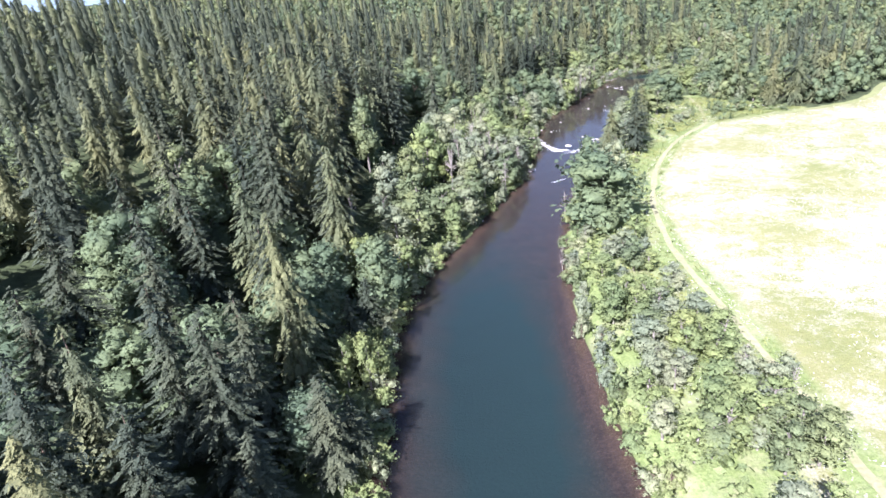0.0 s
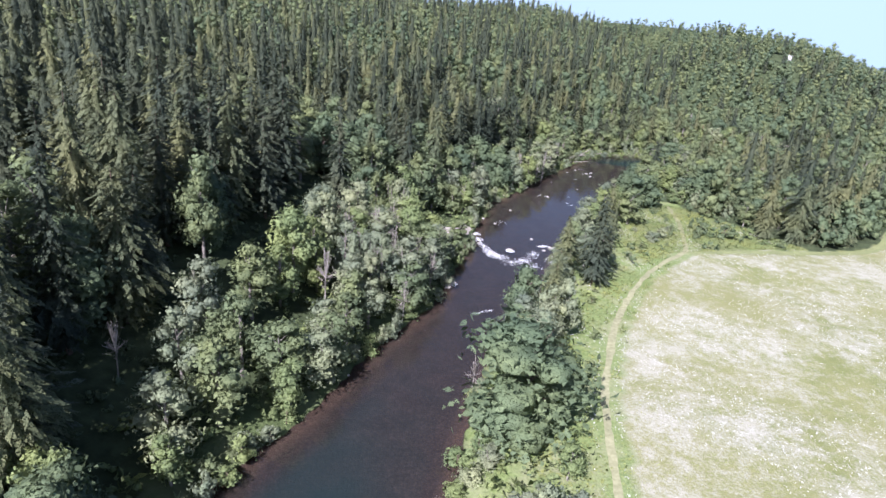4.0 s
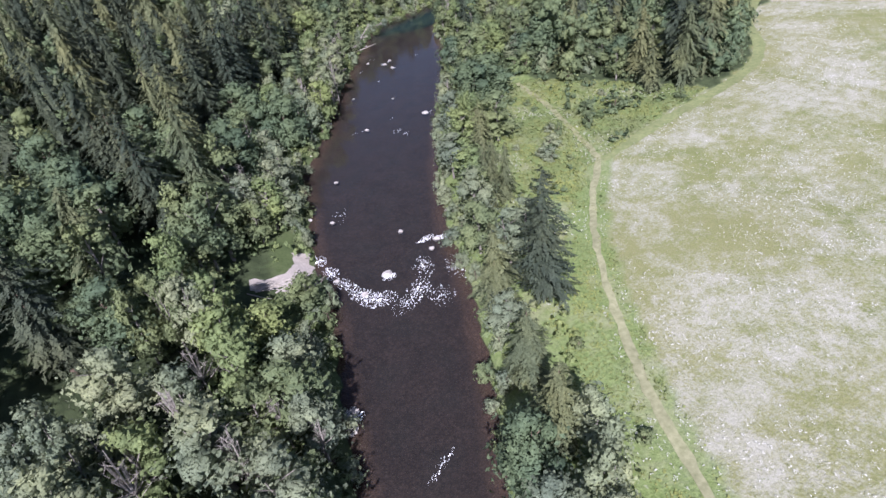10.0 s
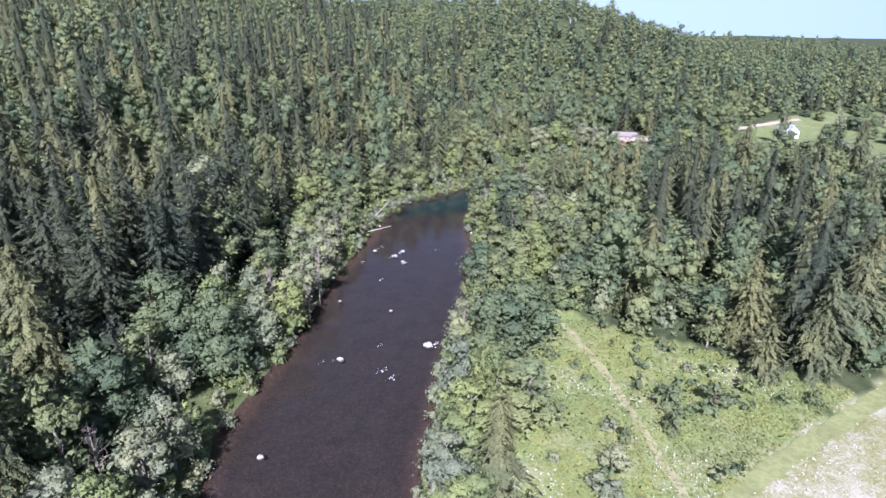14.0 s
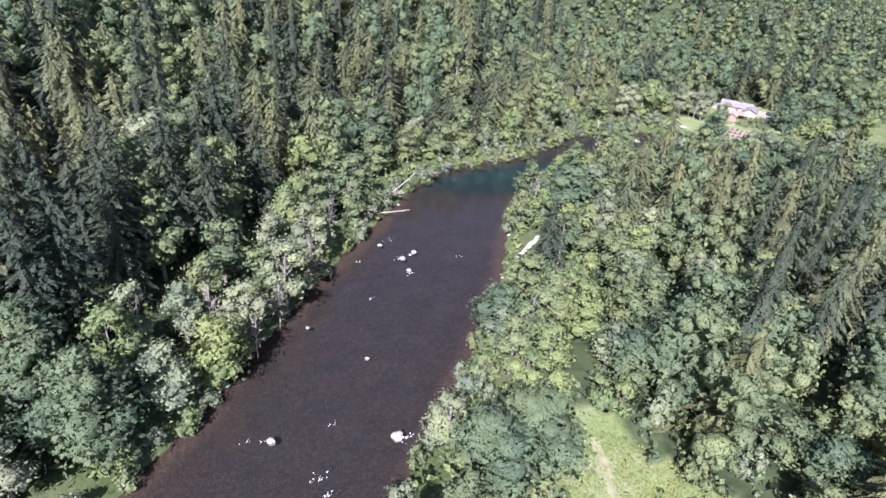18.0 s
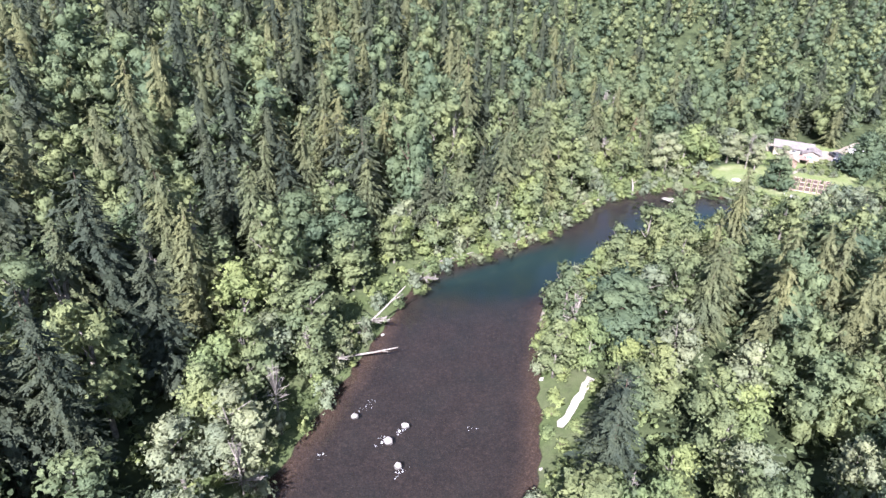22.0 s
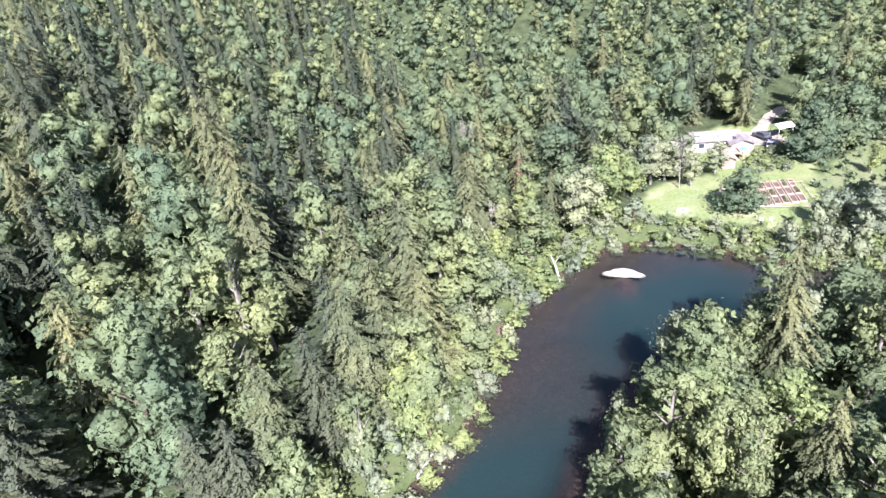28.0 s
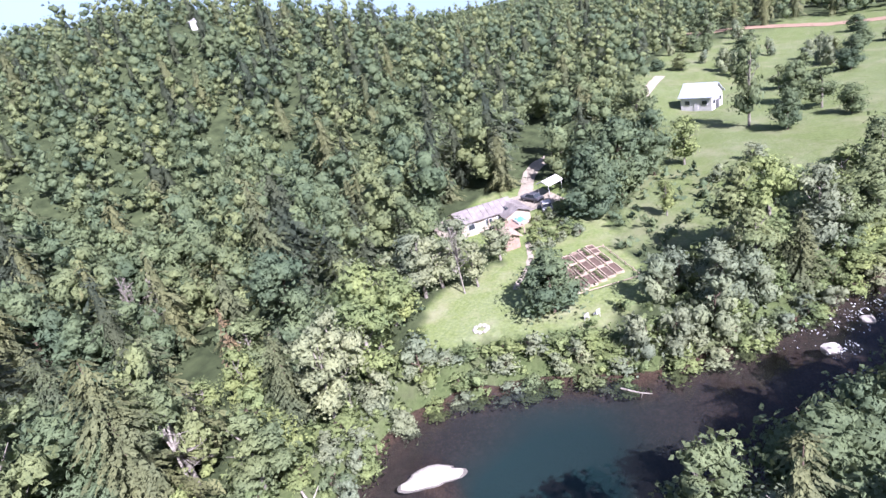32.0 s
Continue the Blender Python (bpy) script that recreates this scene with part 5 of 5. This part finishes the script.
def gable_walls(long, deep, z, rise):
    bm = bmesh.new()
    a, b = long / 2, deep / 2
    pro = [(-b, -0.8), (b, -0.8), (b, z), (0, z + rise), (-b, z)]
    l1, l2 = [bm.verts.new((-a, y, q)) for y, q in pro], [bm.verts.new((a, y, q)) for y, q in pro]
    bm.faces.new(l1[::-1])
    bm.faces.new(l2)
    for i in range(5):
        bm.faces.new((l1[i], l1[(i + 1) % 5], l2[(i + 1) % 5], l2[i]))
    bmesh.ops.recalc_face_normals(bm, faces=bm.faces[:])
    return bm


def house(name, x, y, turn, long, deep, wall, rise, wmat, rmat, label, windows, door, ribs=0, z=None):
    h = thing(name, x, y, turn, label, "house", z=z)
    part("wall", gable_walls(long, deep, wall, rise), wmat, h)
    roof = part("roof", gable_roof(long, deep, rise, 0.45, wall), rmat, h)
    slope = math.atan2(rise, deep / 2)
    for k in range(ribs):       # standing seams
        for sgn in (-1, 1):
            q = box(0.05, math.hypot(deep / 2, rise) + 0.4, 0.05, (0, 0, 0), 0)
            bmesh.ops.transform(q, matrix=Matrix.Translation((-long / 2 + (k + 0.5) * long / ribs, sgn * deep * 0.26, wall + rise * 0.48 + 0.15)) @ Matrix.Rotation(-sgn * slope, 4, "X"), verts=q.verts)
            part("roof_seam", q, rmat, roof)
    for wx, side, wz in windows:
        fr = part("window", box(1.3, 0.12, 1.1, (wx, side * (deep / 2 + 0.03), wz), 0.02), M_WHITE, h)
        part("pane", box(1.1, 0.06, 0.9, (wx, side * (deep / 2 + 0.08), wz + 0.1), 0), M_GLASS, fr, "dark window pane")
    if door:
        d = part("door", box(0.95, 0.1, 2.05, (door[0], door[1] * (deep / 2 + 0.04), 0.0), 0.02), M_WHITE, h)
        part("door_handle", box(0.05, 0.05, 0.14, (door[0] + 0.35, door[1] * (deep / 2 + 0.11), 1.0), 0.01), M_TYRE, d)
    return h


cabin = house("cabin", 207.3, 367.8, -41, 9.4, 5.2, 2.6, 1.1, M_WALL, M_ROOF, "low cabin with a weathered pale metal roof", [(-2.9, -1, 1.0), (0.2, -1, 1.0), (3.4, -1, 1.0)], (2.0, -1), 10)
wing = house("cabin_wing", 209.3, 363.2, 49, 5.6, 4.2, 2.3, 0.9, M_WALL, M_ROOF, "small cabin wing with a grey metal roof", [(-1.2, 1, 0.9), (1.2, -1, 0.9)], None, 6)
for k, (px, py) in enumerate(((-0.8, 0.9), (0.2, 0.9))):
    part("roof_light", box(0.7, 0.9, 0.12, (px, py, 2.86), 0.02), M_GLASS, wing, "dark roof light")
deck = thing("deck", 204.2, 361.8, 49, "red-brown wooden deck beside the cabin", "deck")
for k in range(16):
    part("board", box(0.27, 4.4, 0.06, (-2.3 + 0.3 * k, 0, 1.5), 0.01), M_REDWOOD, deck)
for px, py in ((-2.3, -2), (2.2, -2), (-2.3, 2), (2.2, 2), (0, -2), (0, 2)):
    part("post", box(0.15, 0.15, 3.2, (px, py, -0.7), 0.01), M_TIMBER, deck)
    part("rail", box(0.1, 0.1, 0.9, (px, py, 1.55), 0.01), M_WHITE, deck)
sheet = thing("blue_pool", 205.6, 359.9, 49, "blue plastic paddling pool on the deck", "pool", z=ground_at(204.2, 361.8) + 1.56)
part("rim", box(2.6, 1.6, 0.35, (0, 0, 0), 0.12), M_WHITE, sheet)
part("liner", box(2.2, 1.25, 0.05, (0, 0, 0.355), 0.02), M_BLUE, sheet, "blue liner")
table = thing("deck_table", 202.9, 363.0, 20, "white table on the deck", "table", z=ground_at(204.2, 361.8) + 1.56)
part("tabletop", box(1.4, 0.8, 0.05, (0, 0, 0.7), 0.01), M_WHITE, table)
for px in (-0.6, 0.6):
    for py in (-0.3, 0.3):
        part("leg", box(0.06, 0.06, 0.7, (px, py, 0), 0), M_WHITE, table)
shed = house("shed", 199.6, 359.3, 49, 3.2, 2.4, 2.0, 0.6, M_REDWOOD, M_TIMBER, "small red-brown garden shed below the deck", [], (0.0, -1), 0)
awning = thing("canopy", 222.3, 361.6, -20, "white canopy tent at the end of the driveway", "canopy")
part("sheet", gable_roof(3.6, 2.8, 0.6, 0.2, 2.2), M_WHITE, awning)
for px in (-1.7, 1.7):
    for py in (-1.3, 1.3):
        part("leg", box(0.08, 0.08, 2.2, (px, py, -0.2), 0), M_WHITE, awning)


def car(x, y, turn, mat, label, tall=0.0):
    c = thing("car", x, y, turn, label, "car", "parked cars")
    part("body", box(4.4, 1.75, 0.62, (0, 0, 0.38), 0.14), mat, c)
    cab = bmesh.new()
    lo, hi, hz = [(-1.5, -0.82), (1.05, -0.82), (1.05, 0.82), (-1.5, 0.82)], [(-1.15, -0.68), (0.45, -0.68), (0.45, 0.68), (-1.15, 0.68)], 1.46 + tall
    a, b = [cab.verts.new((px, py, 0.98)) for px, py in lo], [cab.verts.new((px, py, hz)) for px, py in hi]
    cab.faces.new(a[::-1])
    cab.faces.new(b)
    for i in range(4):
        cab.faces.new((a[i], a[(i + 1) % 4], b[(i + 1) % 4], b[i]))
    part("glazing", cab, M_GLASS, c, "dark glass")
    part("roof", box(1.66, 1.4, 0.07, (-0.35, 0, hz), 0.03), mat, c)
    for px in (-1.35, 1.35):
        for py in (-0.85, 0.85):
            w = bmesh.new()
            bmesh.ops.create_cone(w, cap_ends=True, segments=16, radius1=0.33, radius2=0.33, depth=0.22, matrix=Matrix.Translation((px, py, 0.33)) @ Matrix.Rotation(radians(90), 4, "X"))
            ty = part("wheel", w, M_TYRE, c)
            r = bmesh.new()
            bmesh.ops.create_cone(r, cap_ends=True, segments=12, radius1=0.19, radius2=0.17, depth=0.24, matrix=Matrix.Translation((px, py, 0.33)) @ Matrix.Rotation(radians(90), 4, "X"))
            part("rim", r, M_ROOF, ty)
    for py in (-0.6, 0.6):
        part("headlight", box(0.06, 0.3, 0.14, (2.2, py, 0.66), 0.02), M_WHITE, c)
    return c


car(214.5, 359.2, 30, M_WHITE, "white car parked in the yard shade")
car(218.5, 363.6, 70, M_DARKPAINT, "dark car parked in the yard shade")

# kitchen garden: timber-edged raised beds
gx, gy = np.array((187.5, 343.5)), None
ux, uy = np.array((0.66, -0.40)), np.array((0.73, 0.68))      # along the near side, and away from the river
ux, uy = ux / np.linalg.norm(ux), uy / np.linalg.norm(uy)
turn_g = math.degrees(math.atan2(uy[1], uy[0]))
GRASSY = [raw_mesh("leafy_plant", *broadleaf_crown(np.random.default_rng(90 + k), 0.55, 1.0, 60, 0.16, 4, 0.0), mat=M_ALDER) for k in range(3)]
count = 0
for i in range(6):
    for j in range(3):
        p = np.array((186.3, 344.6)) + ux * (0.9 + 1.42 * i) + uy * (1.7 + 3.3 * j)
        bed = thing("raised_bed", p[0], p[1], turn_g, "timber-edged raised vegetable bed with dark soil" if (i + j) % 3 else "timber-edged raised vegetable bed with green seedlings", "garden bed", "raised beds of the kitchen garden")
        L, B = (2.9, 1.0)
        for py in (-B / 2, B / 2):
            part("board", box(L, 0.12, 0.34, (0, py, -0.05), 0.01), M_TIMBER, bed)
        for px in (-L / 2, L / 2):
            part("board", box(0.12, B - 0.13, 0.34, (px, 0, -0.05), 0.01), M_TIMBER, bed)
        part("soil", box(L - 0.14, B - 0.14, 0.24, (0, 0, -0.03), 0.02), M_SOIL, bed)
        if (i + j) % 3 == 0:
            for q in (-0.9, 0.0, 0.9):
                ob = new("leafy_plant", GRASSY[(i + j) % 3])
                ob.parent = bed
                ob.matrix_local = Matrix.Translation((q, 0, 0.2)) @ Matrix.Diagonal((0.42, 0.35, 0.6, 1))
fence = thing("garden_fence", 186.3, 344.6, turn_g, "pale timber rail fence round the kitchen garden", "fence")
FL, FB = 10.6, 9.3
for k in range(6):
    for py in (0.0, -FB):
        part("post", box(0.12, 0.12, 0.75, (k * FL / 5, py, -0.2), 0.01), M_TIMBER, fence)
for py in (0.0, -FB):
    for pz in (0.3,):
        part("rail", box(FL, 0.07, 0.1, (FL / 2, py, pz), 0.01), M_TIMBER, fence)
for px in (0.0, FL):
    for pz in (0.3,):
        part("rail", box(0.07, FB, 0.1, (px, -FB / 2, pz), 0.01), M_TIMBER, fence)

# on the lawn
for k, (x, y, a) in enumerate(((182.2, 341.3, 20), (183.0, 340.4, 65))):
    ch = thing("lawn_chair", x, y, a, "white plastic lawn chair on the grass", "chair", "lawn chairs")
    part("seat", box(0.55, 0.55, 0.06, (0, 0, 0.4), 0.02), M_WHITE, ch)
    part("backrest", box(0.06, 0.55, 0.6, (-0.27, 0, 0.44), 0.02), M_WHITE, ch)
    for px in (-0.24, 0.24):
        for py in (-0.24, 0.24):
            part("leg", box(0.05, 0.05, 0.4, (px, py, 0), 0), M_WHITE, ch)
pile = thing("fire_pit", 177.5, 352.6, 0, "ring of grey stones round a fire pit on the lawn", "fire pit")
for k in range(9):
    w = k * 0.7
    st = new("stone", ROCKS[k % 5])
    st.parent = pile
    st.matrix_local = Matrix.Translation((0.8 * math.cos(w), 0.8 * math.sin(w), 0.1)) @ Matrix.Diagonal((0.3, 0.26, 0.34, 1))
ribbon("lawn_track", np.array([(201, 357), (197, 354.5), (192, 353), (187, 352.5)], float), 0.8, M_GRAVEL, 0.06, "pale boardwalk strip from the cabin to the lawn", "path", 1.0)

barn = house("barn", 276, 345, -104, 7.2, 5.8, 3.4, 2.3, M_WHITE, M_BARNROOF, "white barn with a pale blue metal roof", [(-2, -1, 1.4), (2, -1, 1.4)], (0, -1), 8)
part("gable_door", box(0.14, 1.6, 2.2, (3.65, 0, -0.2), 0.02), M_DARKPAINT, barn, "dark open barn door")
for py in (-2.4, 2.4):
    part("gable_window", box(0.12, 0.9, 0.9, (3.64, py * 0.7, 1.4), 0.02), M_GLASS, barn)
ridge = house("hilltop_house", 270, 505, 60, 5.0, 3.5, 2.2, 0.6, M_WHITE, M_WHITE, "small white house near the top of the wooded hill", [(-1.6, -1, 0.9), (0, -1, 0.9), (1.6, -1, 0.9)], None)


# ---- meadow growth ----
def tufts(name, points, mat, size, blades, lift, label, seed):
    g = np.random.default_rng(seed)
    k = len(points)
    base = np.column_stack([points, height(points[:, 0], points[:, 1])[0]])
    c = np.repeat(base, blades, 0)
    c[:, :2] += g.normal(0, size * 1.2, (len(c), 2))
    c[:, 2] += lift * g.uniform(0.5, 1.2, len(c))
    v, f, nm = sprays(c, np.tile((0.0, 0.0, 1.2), (len(c), 1)), size * g.uniform(0.5, 1.3, len(c)), g, 0.8, 0.5)
    tagged(new(name, raw_mesh(name, v, f, nm, mat)), label, "meadow", kind="stuff")


gm = np.random.default_rng(77)
mp = np.column_stack([gm.uniform(30, 190, 60000), gm.uniform(40, 240, 60000)])
mp = mp[within(mp[:, 0], mp[:, 1], FIELD) & (far_from(mp[:, 0], mp[:, 1], PATH) > 1.1) & (far_from(mp[:, 0], mp[:, 1], MOWN) > 1.2)]
drift = np.sin(mp[:, 0] * 0.13 + 1.9 * np.sin(mp[:, 1] * 0.045)) + np.sin(mp[:, 1] * 0.16 + 1.4 * np.sin(mp[:, 0] * 0.09 + 1)) + 0.7 * np.sin(mp[:, 0] * 0.41 + mp[:, 1] * 0.33) + gm.normal(0, 1.1, len(mp))
tufts("daisy_drifts", mp[drift > 0.55][:13000], M_DAISY, 0.075, 5, 0.35, "drifts of white daisies in the long meadow grass", 78)
tufts("meadow_grass_tufts", mp[drift <= 0.55][:6000], M_GRASS, 0.12, 3, 0.06, "tufts of long green and straw-coloured meadow grass", 79)
gp = np.column_stack([gm.uniform(66, 124, 12000), gm.uniform(188, 246, 12000)])
gp = gp[within(gp[:, 0], gp[:, 1], GLADE)]
tufts("rough_grass_tufts", gp[:4000], M_GRASS, 0.25, 3, 0.12, "tufts of rough green grass in the clearing", 80)
vp = np.column_stack([gm.uniform(24, 125, 40000), gm.uniform(60, 246, 40000)])
v_side = height(vp[:, 0], vp[:, 1])[2]
vp = vp[~within(vp[:, 0], vp[:, 1], RIVER) & ~(within(vp[:, 0], vp[:, 1], FIELD) & (far_from(vp[:, 0], vp[:, 1], PATH) > 2.4)) & ((v_side < -9) & (v_side > -27) & (vp[:, 0] < 92) & (vp[:, 1] < 236) | within(vp[:, 0], vp[:, 1], GLADE)) & (far_from(vp[:, 0], vp[:, 1], PATH) > 0.9)]
bloom = np.sin(vp[:, 0] * 0.31 + 1.2 * np.sin(vp[:, 1] * 0.17)) + np.sin(vp[:, 1] * 0.27 + vp[:, 0] * 0.11) + gm.normal(0, 0.4, len(vp)) + 0.9 * (far_from(vp[:, 0], vp[:, 1], PATH) < 2.2)
tufts("verge_daisies", vp[bloom > 1.25][:2600], M_DAISY, 0.08, 4, 0.3, "white daisies along the path and in the clearing", 81)
tufts("verge_grass_tufts", vp[bloom <= 1.25][:7000], M_GRASS, 0.24, 3, 0.16, "tufts of long green grass beside the footpath", 82)
